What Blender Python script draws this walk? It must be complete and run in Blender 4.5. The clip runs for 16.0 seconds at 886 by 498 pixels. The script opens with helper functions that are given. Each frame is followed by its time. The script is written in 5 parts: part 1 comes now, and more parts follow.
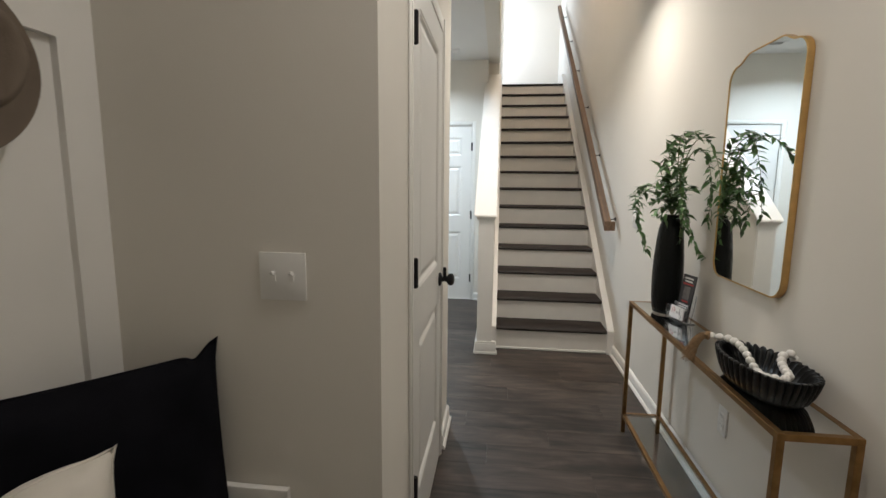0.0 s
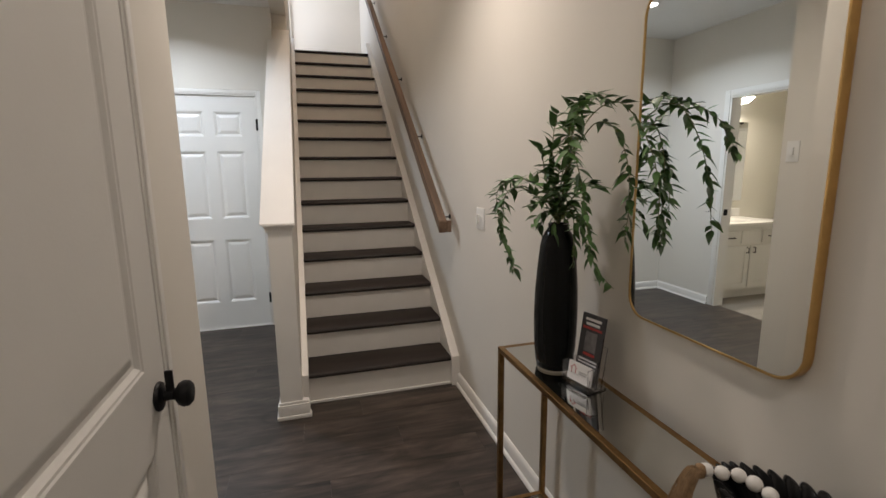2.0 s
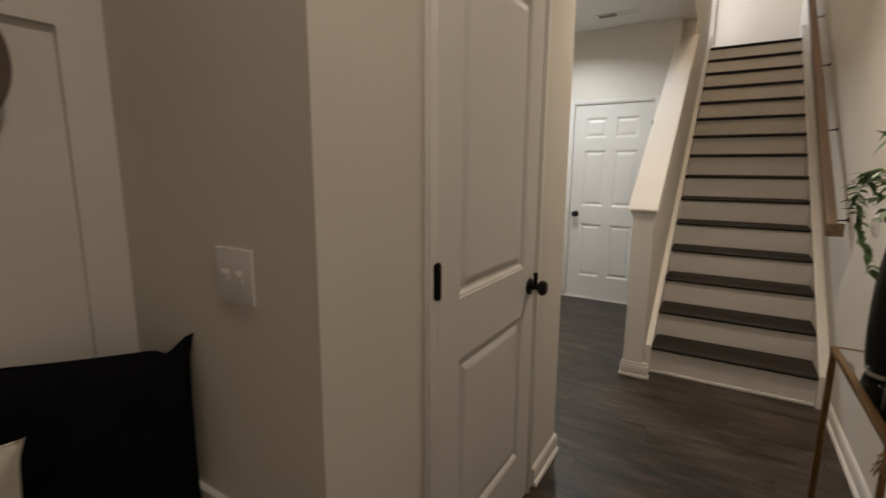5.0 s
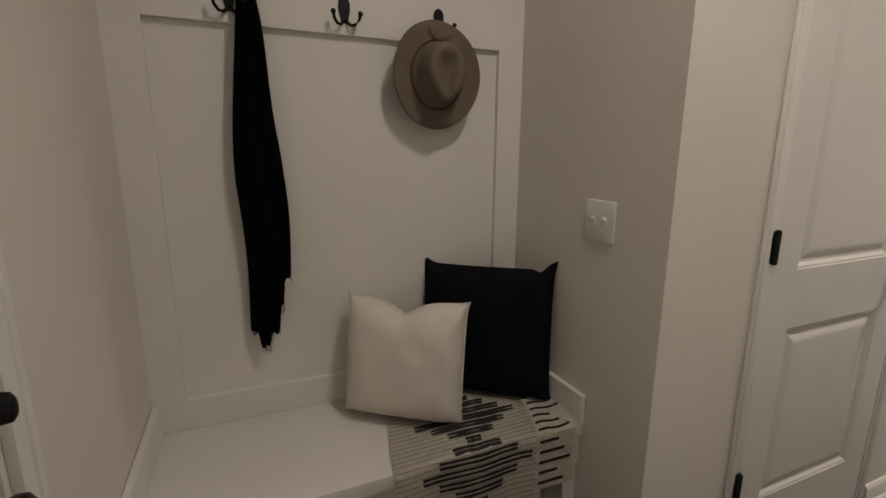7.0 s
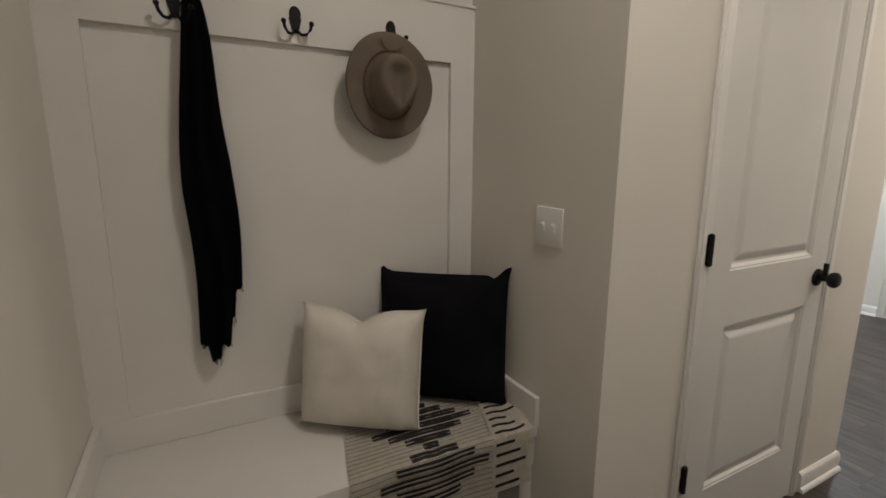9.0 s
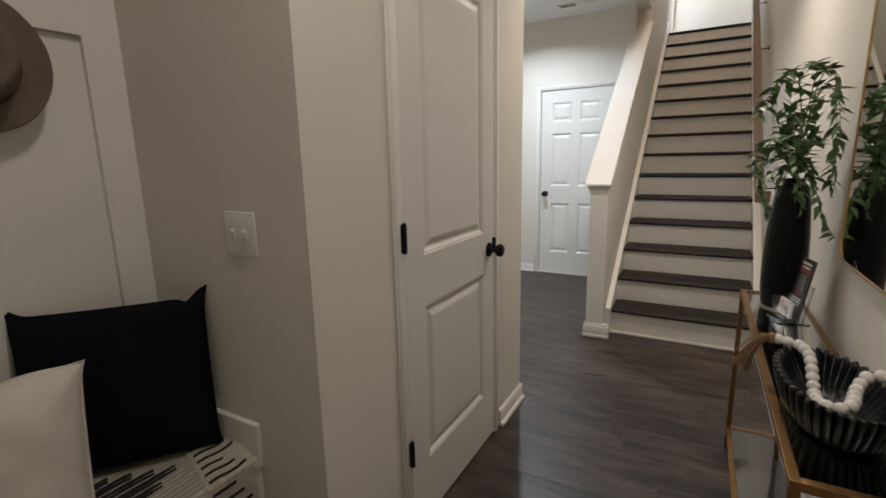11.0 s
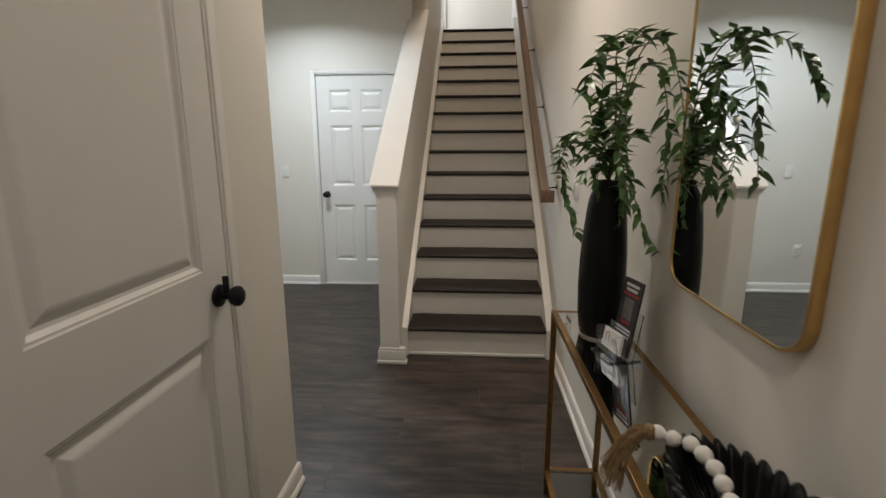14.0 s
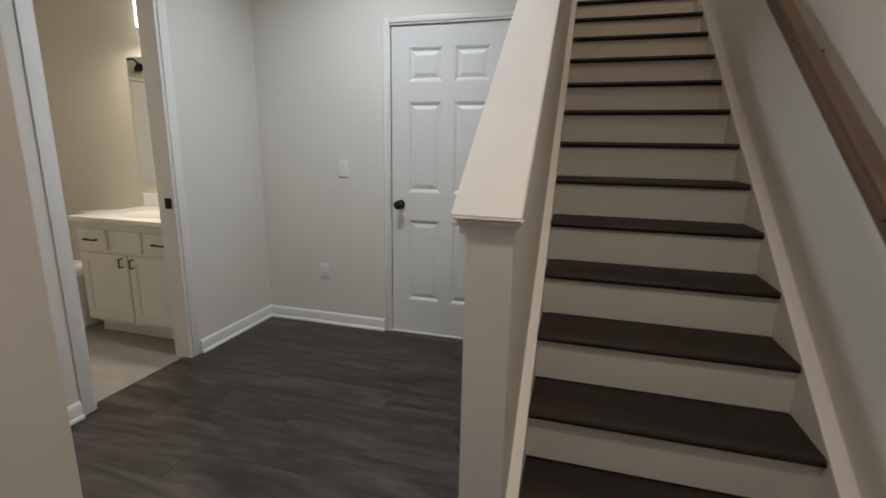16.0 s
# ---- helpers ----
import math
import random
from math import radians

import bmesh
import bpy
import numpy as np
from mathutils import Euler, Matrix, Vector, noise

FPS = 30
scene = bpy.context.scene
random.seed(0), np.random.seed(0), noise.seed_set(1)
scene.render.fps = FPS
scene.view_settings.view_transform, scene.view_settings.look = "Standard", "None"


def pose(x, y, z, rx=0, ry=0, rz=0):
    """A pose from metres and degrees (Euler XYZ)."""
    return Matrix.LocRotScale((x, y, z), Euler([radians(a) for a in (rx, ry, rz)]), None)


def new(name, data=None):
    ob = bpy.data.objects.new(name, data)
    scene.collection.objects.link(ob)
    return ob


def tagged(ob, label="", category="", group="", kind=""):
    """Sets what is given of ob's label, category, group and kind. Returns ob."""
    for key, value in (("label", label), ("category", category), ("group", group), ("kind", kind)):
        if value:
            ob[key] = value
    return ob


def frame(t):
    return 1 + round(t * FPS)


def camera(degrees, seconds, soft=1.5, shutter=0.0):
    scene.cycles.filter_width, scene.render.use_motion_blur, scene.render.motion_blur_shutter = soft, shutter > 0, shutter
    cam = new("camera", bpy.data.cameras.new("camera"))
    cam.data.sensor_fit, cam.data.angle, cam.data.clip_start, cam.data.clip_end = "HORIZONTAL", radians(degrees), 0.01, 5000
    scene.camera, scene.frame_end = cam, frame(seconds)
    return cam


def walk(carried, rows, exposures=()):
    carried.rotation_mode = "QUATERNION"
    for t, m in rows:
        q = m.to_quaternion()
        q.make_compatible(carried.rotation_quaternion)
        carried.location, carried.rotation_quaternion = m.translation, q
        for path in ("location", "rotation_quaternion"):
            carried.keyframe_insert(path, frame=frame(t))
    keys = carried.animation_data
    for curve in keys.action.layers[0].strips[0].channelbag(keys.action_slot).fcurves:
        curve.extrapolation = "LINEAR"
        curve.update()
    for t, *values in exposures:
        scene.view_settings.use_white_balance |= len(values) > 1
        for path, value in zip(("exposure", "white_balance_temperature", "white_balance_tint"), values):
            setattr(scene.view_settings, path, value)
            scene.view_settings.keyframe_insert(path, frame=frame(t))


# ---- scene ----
cam = camera(87.8, 16.0, shutter=0.2)
METRES, EYE, TILT, LEAN, TURN = 4.8, 1.37, 0.0, 0.0, 6.8
ROWS = [
    (0.0, 0.0, 0.0, 0.0, 0.08, -8.08, -0.54),
    (0.5, 0.005, 0.0462, 0.0028, -4.08, -9.18, -0.58),
    (1.0, 0.0198, 0.1035, 0.0032, -10.14, -9.51, -0.67),
    (1.5, 0.0323, 0.1609, 0.0032, -17.28, -9.78, -0.43),
    (2.0, 0.0404, 0.2108, 0.0079, -23.0, -9.95, 0.64),
    (2.5, 0.0523, 0.2224, 0.0109, -21.41, -9.66, 1.06),
    (3.0, 0.0841, 0.2065, 0.0048, -13.68, -8.28, -0.84),
    (3.5, 0.0955, 0.1753, 0.0015, -9.45, -8.23, -0.65),
    (4.0, 0.0932, 0.1424, -0.0018, -2.57, -8.56, -1.16),
    (4.5, 0.0892, 0.1255, 0.0025, 8.42, -7.72, -0.55),
    (5.0, 0.0824, 0.0863, -0.0006, 24.69, -9.81, -0.39),
    (7.5, 0.1145, 0.0053, -0.0067, 62.13, -11.27, -0.63),
    (8.0, 0.1152, 0.0038, -0.0069, 62.54, -10.86, -0.7),
    (10.5, 0.1153, 0.0329, -0.0081, 30.71, -11.16, 1.01),
    (11.0, 0.1179, 0.0378, -0.0083, 22.39, -11.15, 1.21),
    (11.5, 0.12, 0.0411, -0.0083, 15.26, -11.35, 1.23),
    (12.0, 0.1217, 0.0457, -0.0087, 9.28, -11.62, 1.24),
    (12.5, 0.1214, 0.0516, -0.0092, 4.57, -12.07, 1.15),
    (13.0, 0.1184, 0.066, -0.0106, 1.42, -12.32, 0.84),
    (13.5, 0.1166, 0.1127, -0.0151, -0.77, -12.2, 0.31),
    (14.0, 0.1123, 0.18, -0.012, -2.9, -11.82, 0.12),
    (14.5, 0.0987, 0.2626, -0.0115, -5.5, -11.57, 0.45),
    (15.0, 0.0991, 0.348, -0.0156, -4.37, -11.76, -0.34),
    (15.5, 0.0954, 0.4345, -0.0229, 0.69, -11.87, -0.76),
    (16.0, 0.0836, 0.514, -0.0167, 9.19, -12.43, -0.99),
]
# stops, kelvin and tint of the clip's automatic exposure
EXPOSURES = [
    (0.0, 0.6, 6200, 10), (0.5, 0.6, 6000, 10), (1.0, 0.5, 5900, 13), (1.5, 0.2, 5900, 14), (2.0, 0.06, 6600, 16), (2.5, 0.15, 7400, 18),
    (3.0, -0.2, 9500, 26), (3.5, -0.3, 9900, 30), (4.0, -0.28, 8300, 20), (4.5, -0.25, 7700, 15), (5.0, -0.2, 7400, 16), (7.5, 0.54, 6450, 13),
    (8.0, 0.56, 6350, 11), (10.5, 0.40, 6550, 14), (11.2, 0.18, 6550, 13), (12.5, 0.12, 6600, 11), (13.5, 0.06, 6600, 12), (14.5, -0.05, 6650, 12), (15.0, -0.05, 6600, 14), (15.5, -0.12, 6600, 14), (16.0, -0.45, 6650, 15),
]
walk(cam, [(t, pose(0, 0, EYE, TILT, LEAN, TURN) @ pose(METRES * x, METRES * y, METRES * z, 90 + pitch, roll, yaw)) for t, x, y, z, yaw, pitch, roll in ROWS], EXPOSURES)

# ---------- world, lamps ----------
world = bpy.data.worlds.new("world")
scene.world = world
world.use_nodes = True
sky = world.node_tree.nodes.new("ShaderNodeTexSky")
sky.sky_type, sky.sun_disc, sky.sun_elevation, sky.sun_rotation = "NISHITA", False, radians(40), radians(200)
world.node_tree.links.new(sky.outputs[0], world.node_tree.nodes["Background"].inputs[0])
world.node_tree.nodes["Background"].inputs[1].default_value = 0.1


def area_lamp(name, m, energy, sx, sy, color, shape="RECTANGLE", spread=180):
    d = bpy.data.lights.new(name, "AREA")
    d.energy, d.shape, d.size, d.size_y, d.color, d.spread = energy, shape, sx, sy, color, radians(spread)
    ob = new(name, d)
    ob.matrix_world = m
    return ob


CEIL, TOP = 2.74, 5.3
HALL_LAMP, ENTRY_LAMP, FOYER_LAMP = (-1.03, 4.53), (0.30, 0.80), (0.36, 3.0)
area_lamp("hall_downlight", pose(*HALL_LAMP, CEIL - 0.012), 23.0, 0.13, 0.13, (0.77, 0.895, 1.0), "DISK", 146)
area_lamp("entry_downlight", pose(*ENTRY_LAMP, CEIL - 0.012), 5.8, 0.16, 0.16, (1.0, 0.91, 0.80), "DISK", 158)
area_lamp("foyer_downlight", pose(*FOYER_LAMP, CEIL - 0.012), 10.8, 0.16, 0.16, (1.0, 0.90, 0.78), "DISK", 144)
# warm stairwell lamp added to brighten risers and cap, its source is unseen
area_lamp("stairwell_added_lamp", pose(0.45, 4.35, TOP - 0.012), 22, 0.13, 0.13, (1.0, 0.82, 0.64), "DISK")
# area lamp added in an unseen opening at the stair top, for daylight
area_lamp("upstairs_standin_lamp", pose(-0.10, 7.85, 3.9, 0, -90, 0), 15, 1.8, 0.8, (0.86, 0.93, 1.0))
area_lamp("bath_vanity_glow", pose(-2.62, 5.08, 2.10, -35, 0, 0), 22, 0.5, 0.1, (1.0, 0.93, 0.80))


# ---------- materials ----------
def material(name, color, rough=0.5, metal=0.0, vary=0.08, scale=6.0, bump=0.0, bump_scale=200.0, stretch=(1, 1, 1), spec=0.5, random_tint=0.0):
    m = bpy.data.materials.new(name)
    m.use_nodes = True
    nt, b = m.node_tree, m.node_tree.nodes["Principled BSDF"]
    b.inputs["Roughness"].default_value, b.inputs["Metallic"].default_value = rough, metal
    b.inputs["Specular IOR Level"].default_value = spec
    co = nt.nodes.new("ShaderNodeTexCoord")
    mp = nt.nodes.new("ShaderNodeMapping")
    mp.inputs["Scale"].default_value = stretch
    nt.links.new(co.outputs["Object"], mp.inputs["Vector"])
    n1 = nt.nodes.new("ShaderNodeTexNoise")
    n1.inputs["Scale"].default_value, n1.inputs["Detail"].default_value = scale, 5
    nt.links.new(mp.outputs[0], n1.inputs["Vector"])
    ramp = nt.nodes.new("ShaderNodeMapRange")
    ramp.inputs["From Min"].default_value, ramp.inputs["From Max"].default_value = 0.3, 0.7
    ramp.inputs["To Min"].default_value, ramp.inputs["To Max"].default_value = 1 - vary, 1 + vary
    nt.links.new(n1.outputs["Fac"], ramp.inputs["Value"])
    hsv = nt.nodes.new("ShaderNodeHueSaturation")
    hsv.inputs["Color"].default_value = (*color, 1)
    value = ramp.outputs[0]
    if random_tint:
        info = nt.nodes.new("ShaderNodeObjectInfo")
        r2 = nt.nodes.new("ShaderNodeMapRange")
        r2.inputs["To Min"].default_value, r2.inputs["To Max"].default_value = 1 - random_tint, 1 + random_tint
        nt.links.new(info.outputs["Random"], r2.inputs["Value"])
        mul = nt.nodes.new("ShaderNodeMath")
        mul.operation = "MULTIPLY"
        nt.links.new(value, mul.inputs[0])
        nt.links.new(r2.outputs[0], mul.inputs[1])
        value = mul.outputs[0]
    nt.links.new(value, hsv.inputs["Value"])
    nt.links.new(hsv.outputs[0], b.inputs["Base Color"])
    if bump:
        n2 = nt.nodes.new("ShaderNodeTexNoise")
        n2.inputs["Scale"].default_value, n2.inputs["Detail"].default_value = bump_scale, 3
        nt.links.new(mp.outputs[0], n2.inputs["Vector"])
        bp = nt.nodes.new("ShaderNodeBump")
        bp.inputs["Strength"].default_value, bp.inputs["Distance"].default_value = bump, 0.003
        nt.links.new(n2.outputs["Fac"], bp.inputs["Height"])
        nt.links.new(bp.outputs[0], b.inputs["Normal"])
    return m


def wood(name, dark, light, rough=0.45, grain=(1.2, 16, 16), contrast=1.0, tint=0.12, swirl=0.6, fine=0.35, fine_scale=(4, 9), spec=0.5, cloud=0.0):
    """Planks with grain along the local x axis; each object draws its own figure."""
    m = bpy.data.materials.new(name)
    m.use_nodes = True
    nt, b = m.node_tree, m.node_tree.nodes["Principled BSDF"]
    co, info = nt.nodes.new("ShaderNodeTexCoord"), nt.nodes.new("ShaderNodeObjectInfo")
    b.inputs["Specular IOR Level"].default_value = spec
    shift = nt.nodes.new("ShaderNodeVectorMath")
    shift.operation = "MULTIPLY_ADD"
    comb = nt.nodes.new("ShaderNodeCombineXYZ")
    for k in range(3):
        nt.links.new(info.outputs["Random"], comb.inputs[k])
    nt.links.new(comb.outputs[0], shift.inputs[0])
    shift.inputs[1].default_value = (37, 53, 71)
    nt.links.new(co.outputs["Object"], shift.inputs[2])
    mp = nt.nodes.new("ShaderNodeMapping")
    mp.inputs["Scale"].default_value = grain
    nt.links.new(shift.outputs[0], mp.inputs["Vector"])
    n1 = nt.nodes.new("ShaderNodeTexNoise")
    n1.inputs["Scale"].default_value, n1.inputs["Detail"].default_value, n1.inputs["Roughness"].default_value = 1.0, 6, 0.62
    n1.inputs["Distortion"].default_value = swirl
    nt.links.new(mp.outputs[0], n1.inputs["Vector"])
    mp2 = nt.nodes.new("ShaderNodeMapping")
    mp2.inputs["Scale"].default_value = (grain[0] * fine_scale[0], grain[1] * fine_scale[1], grain[2] * fine_scale[1])
    nt.links.new(shift.outputs[0], mp2.inputs["Vector"])
    n2 = nt.nodes.new("ShaderNodeTexNoise")
    n2.inputs["Scale"].default_value, n2.inputs["Detail"].default_value = 1.0, 4
    nt.links.new(mp2.outputs[0], n2.inputs["Vector"])
    mix = nt.nodes.new("ShaderNodeMath")
    mix.operation = "MULTIPLY_ADD"
    nt.links.new(n2.outputs["Fac"], mix.inputs[0])
    mix.inputs[1].default_value = fine
    nt.links.new(n1.outputs["Fac"], mix.inputs[2])
    ramp = nt.nodes.new("ShaderNodeValToRGB")
    ramp.color_ramp.elements[0].position, ramp.color_ramp.elements[1].position = 0.5 + 0.5 * fine - 0.17 / contrast, 0.5 + 0.5 * fine + 0.17 / contrast
    ramp.color_ramp.elements[0].color, ramp.color_ramp.elements[1].color = (*dark, 1), (*light, 1)
    nt.links.new(mix.outputs[0], ramp.inputs[0])
    r2 = nt.nodes.new("ShaderNodeMapRange")
    r2.inputs["To Min"].default_value, r2.inputs["To Max"].default_value = 1 - tint, 1 + tint
    nt.links.new(info.outputs["Random"], r2.inputs["Value"])
    hsv = nt.nodes.new("ShaderNodeHueSaturation")
    nt.links.new(ramp.outputs[0], hsv.inputs["Color"])
    level = r2.outputs[0]
    if cloud:
        mp3 = nt.nodes.new("ShaderNodeMapping")
        mp3.inputs["Scale"].default_value = (2.2, 6.0, 6.0)
        nt.links.new(shift.outputs[0], mp3.inputs["Vector"])
        n3 = nt.nodes.new("ShaderNodeTexNoise")
        n3.inputs["Scale"].default_value, n3.inputs["Detail"].default_value, n3.inputs["Distortion"].default_value = 1.0, 3, 2.4
        nt.links.new(mp3.outputs[0], n3.inputs["Vector"])
        r3 = nt.nodes.new("ShaderNodeMapRange")
        r3.inputs["From Min"].default_value, r3.inputs["From Max"].default_value = 0.3, 0.7
        r3.inputs["To Min"].default_value, r3.inputs["To Max"].default_value = 1 - cloud, 1 + cloud
        nt.links.new(n3.outputs["Fac"], r3.inputs["Value"])
        both = nt.nodes.new("ShaderNodeMath")
        both.operation = "MULTIPLY"
        nt.links.new(level, both.inputs[0])
        nt.links.new(r3.outputs[0], both.inputs[1])
        level = both.outputs[0]
    nt.links.new(level, hsv.inputs["Value"])
    nt.links.new(hsv.outputs[0], b.inputs["Base Color"])
    rr = nt.nodes.new("ShaderNodeMapRange")
    rr.inputs["To Min"].default_value, rr.inputs["To Max"].default_value = rough - 0.08, rough + 0.12
    nt.links.new(n2.outputs["Fac"], rr.inputs["Value"])
    nt.links.new(rr.outputs[0], b.inputs["Roughness"])
    bp = nt.nodes.new("ShaderNodeBump")
    bp.inputs["Strength"].default_value, bp.inputs["Distance"].default_value = 0.25, 0.001
    nt.links.new(n2.outputs["Fac"], bp.inputs["Height"])
    nt.links.new(bp.outputs[0], b.inputs["Normal"])
    return m


def glowing(name, color, strength):
    m = bpy.data.materials.new(name)
    m.use_nodes = True
    b = m.node_tree.nodes["Principled BSDF"]
    b.inputs["Emission Color"].default_value, b.inputs["Emission Strength"].default_value = (*color, 1), strength
    return m


def clear(name, tint=(1, 1, 1), rough=0.0):
    m = bpy.data.materials.new(name)
    m.use_nodes = True
    b = m.node_tree.nodes["Principled BSDF"]
    b.inputs["Base Color"].default_value, b.inputs["Transmission Weight"].default_value = (*tint, 1), 1
    b.inputs["Roughness"].default_value, b.inputs["IOR"].default_value = rough, 1.5
    return m


PAINT = material("wall_paint", (0.725, 0.690, 0.625), 0.85, vary=0.02, scale=1.5, bump=0.12, bump_scale=350)
CEILING_PAINT = material("ceiling_paint", (0.76, 0.75, 0.73), 0.9, vary=0.02, scale=2, bump=0.3, bump_scale=160)
TRIM = material("trim_white", (0.77, 0.75, 0.71), 0.38, vary=0.02, scale=4, bump=0.05, bump_scale=90)
DOOR_WHITE = material("door_white", (0.74, 0.725, 0.69), 0.42, vary=0.015, scale=5, bump=0.08, bump_scale=120)
RISER = material("riser_paint", (0.72, 0.69, 0.64), 0.35, vary=0.03, scale=7, bump=0.06, bump_scale=80)
BLACK_METAL = material("black_metal", (0.009, 0.009, 0.010), 0.40, vary=0.15, scale=30, spec=0.22)
BLACK_PAINT = material("black_door_paint", (0.018, 0.019, 0.02), 0.45, vary=0.1, scale=12, bump=0.1, bump_scale=140)
GOLD = material("brushed_gold", (0.62, 0.40, 0.16), 0.32, 1.0, vary=0.12, scale=25, bump=0.08, bump_scale=160)
BRASS = material("aged_gold", (0.31, 0.18, 0.072), 0.36, 1.0, vary=0.2, scale=30, bump=0.08, bump_scale=160)
MIRROR = material("silvered_mirror", (0.86, 0.88, 0.87), 0.005, 1.0, vary=0.0)
TABLE_MIRROR = material("smoked_mirror", (0.62, 0.62, 0.60), 0.02, 1.0, vary=0.03, scale=8)
GLASS = clear("clear_glass", (0.90, 0.95, 0.93))
MIRROR_BACK = material("mirror_backing", (0.06, 0.06, 0.06), 0.7)
ACRYLIC = clear("clear_acrylic", (0.97, 0.97, 0.98))
PLASTIC = material("white_plastic", (0.78, 0.77, 0.74), 0.35, vary=0.01)
FLOOR_WOOD = wood("dark_vinyl_plank", (0.0095, 0.0072, 0.0062), (0.083, 0.0620, 0.0500), 0.37, (1.5, 9.0, 9.0), 0.75, 0.16, 1.4, 0.45, (2.4, 4.0), 0.42, 0.42)
TREAD_WOOD = wood("dark_stained_tread", (0.011, 0.0078, 0.0065), (0.036, 0.0255, 0.0205), 0.5, (1.0, 22, 22), 0.8, 0.1, spec=0.28)
RAIL_WOOD = wood("brown_stained_rail", (0.080, 0.047, 0.028), (0.185, 0.115, 0.070), 0.5, (1.0, 26, 26), 1.0, 0.05)
CERAMIC = material("black_ceramic", (0.006, 0.0070, 0.0068), 0.20, vary=0.1, scale=18, bump=0.03, bump_scale=60, spec=0.2)
CERAMIC_RIM = material("bare_clay", (0.42, 0.38, 0.32), 0.8, vary=0.1, scale=40)
BOWL_BLACK = material("carved_black_stone", (0.008, 0.0084, 0.0084), 0.33, vary=0.3, scale=25, bump=0.25, bump_scale=70, spec=0.28)
BEAD = material("white_painted_wood", (0.80, 0.78, 0.74), 0.6, vary=0.04, scale=30, bump=0.1, bump_scale=90)
JUTE = material("jute", (0.28, 0.18, 0.095), 0.95, vary=0.25, scale=90, bump=0.6, bump_scale=400)
LEAF = material("leaf_green", (0.085, 0.180, 0.052), 0.40, vary=0.25, scale=20, random_tint=0.5)
LEAF_BACK = material("leaf_green_clump", (0.085, 0.180, 0.052), 0.40, vary=0.45, scale=28)
STEM = material("stem_green", (0.14, 0.16, 0.06), 0.6, vary=0.15, scale=30)
BLACK_CLOTH = material("black_linen", (0.0085, 0.0085, 0.011), 0.95, vary=0.2, scale=12, bump=0.6, bump_scale=600, spec=0.06)
CREAM_CLOTH = material("cream_linen", (0.76, 0.715, 0.64), 0.95, vary=0.05, scale=9, bump=0.6, bump_scale=520, spec=0.2)
THROW_CLOTH = material("cream_woven_cotton", (0.84, 0.79, 0.70), 0.98, vary=0.10, scale=45, bump=0.6, bump_scale=260, spec=0.1)
THROW_DARK = material("charcoal_yarn", (0.045, 0.04, 0.038), 0.98, vary=0.35, scale=120, bump=1.0, bump_scale=400, spec=0.1)
FELT = material("taupe_felt", (0.17, 0.136, 0.106), 0.95, vary=0.08, scale=14, bump=0.35, bump_scale=420, spec=0.15)
CORD = material("brown_cord", (0.11, 0.052, 0.026), 0.7, vary=0.1)
BATH_PAINT = material("bath_paint", (0.66, 0.63, 0.54), 0.85, vary=0.02, scale=2, bump=0.1, bump_scale=300)
VANITY = material("vanity_white", (0.76, 0.74, 0.69), 0.4, vary=0.02)
MARBLE = material("cultured_marble", (0.82, 0.80, 0.75), 0.18, vary=0.03, scale=3)
PORCELAIN = material("porcelain", (0.82, 0.81, 0.78), 0.12, vary=0.01)
BATH_FLOOR = wood("beige_vinyl", (0.25, 0.22, 0.18), (0.37, 0.33, 0.28), 0.45, (1.2, 7, 7), 0.7, 0.06)
LAMP_GLOW = glowing("lamp_glow", (1.0, 0.97, 0.92), 14)
TUBE_GLOW = glowing("tube_glow", (1.0, 0.97, 0.9), 9)
INK = material("print_black", (0.03, 0.028, 0.03), 0.35, vary=0.2, scale=40)
INK_RED = material("print_red", (0.42, 0.035, 0.03), 0.4, vary=0.1)
INK_WHITE = material("print_white", (0.75, 0.74, 0.72), 0.4, vary=0.02)
INK_GREY = material("print_grey", (0.15, 0.14, 0.14), 0.4, vary=0.3, scale=60)
VENT_DARK = material("vent_shadow", (0.05, 0.05, 0.05), 0.8)
TWIG = material("yellow_twig", (0.50, 0.34, 0.08), 0.7, vary=0.2, scale=60)
WREATH_LEAF = material("wreath_leaf", (0.10, 0.24, 0.06), 0.5, vary=0.2, scale=25)


# ---------- mesh helpers ----------
def box(bm, x0, x1, y0, y1, z0, z1, bevel=0.0, seg=2):
    made = bmesh.ops.create_cube(bm, size=1, matrix=Matrix.Translation(((x0 + x1) / 2, (y0 + y1) / 2, (z0 + z1) / 2)) @ Matrix.Diagonal((x1 - x0, y1 - y0, z1 - z0, 1)))
    if bevel:
        edges = list({e for v in made["verts"] for e in v.link_edges})
        bmesh.ops.bevel(bm, geom=edges, offset=bevel, segments=seg, affect="EDGES", profile=0.6)
    return bm


def boxes(*rows, bevel=0.0):
    bm = bmesh.new()
    for r in rows:
        box(bm, *r, bevel=bevel)
    return bm


def lathe(bm, profile, m=Matrix(), n=24, flute=None):
    """Turns (radius, height) points round z. flute(angle, k) scales the radius."""
    rings = []
    for k, (r, z) in enumerate(profile):
        rings.append([bm.verts.new(m @ Vector((r * (flute(2 * math.pi * i / n, k) if flute else 1) * math.cos(2 * math.pi * i / n), r * (flute(2 * math.pi * i / n, k) if flute else 1) * math.sin(2 * math.pi * i / n), z))) for i in range(n)])
    for a, b in zip(rings, rings[1:]):
        for i in range(n):
            bm.faces.new((a[i], a[(i + 1) % n], b[(i + 1) % n], b[i]))
    bm.faces.new(rings[0][::-1])
    bm.faces.new(rings[-1])
    return bm


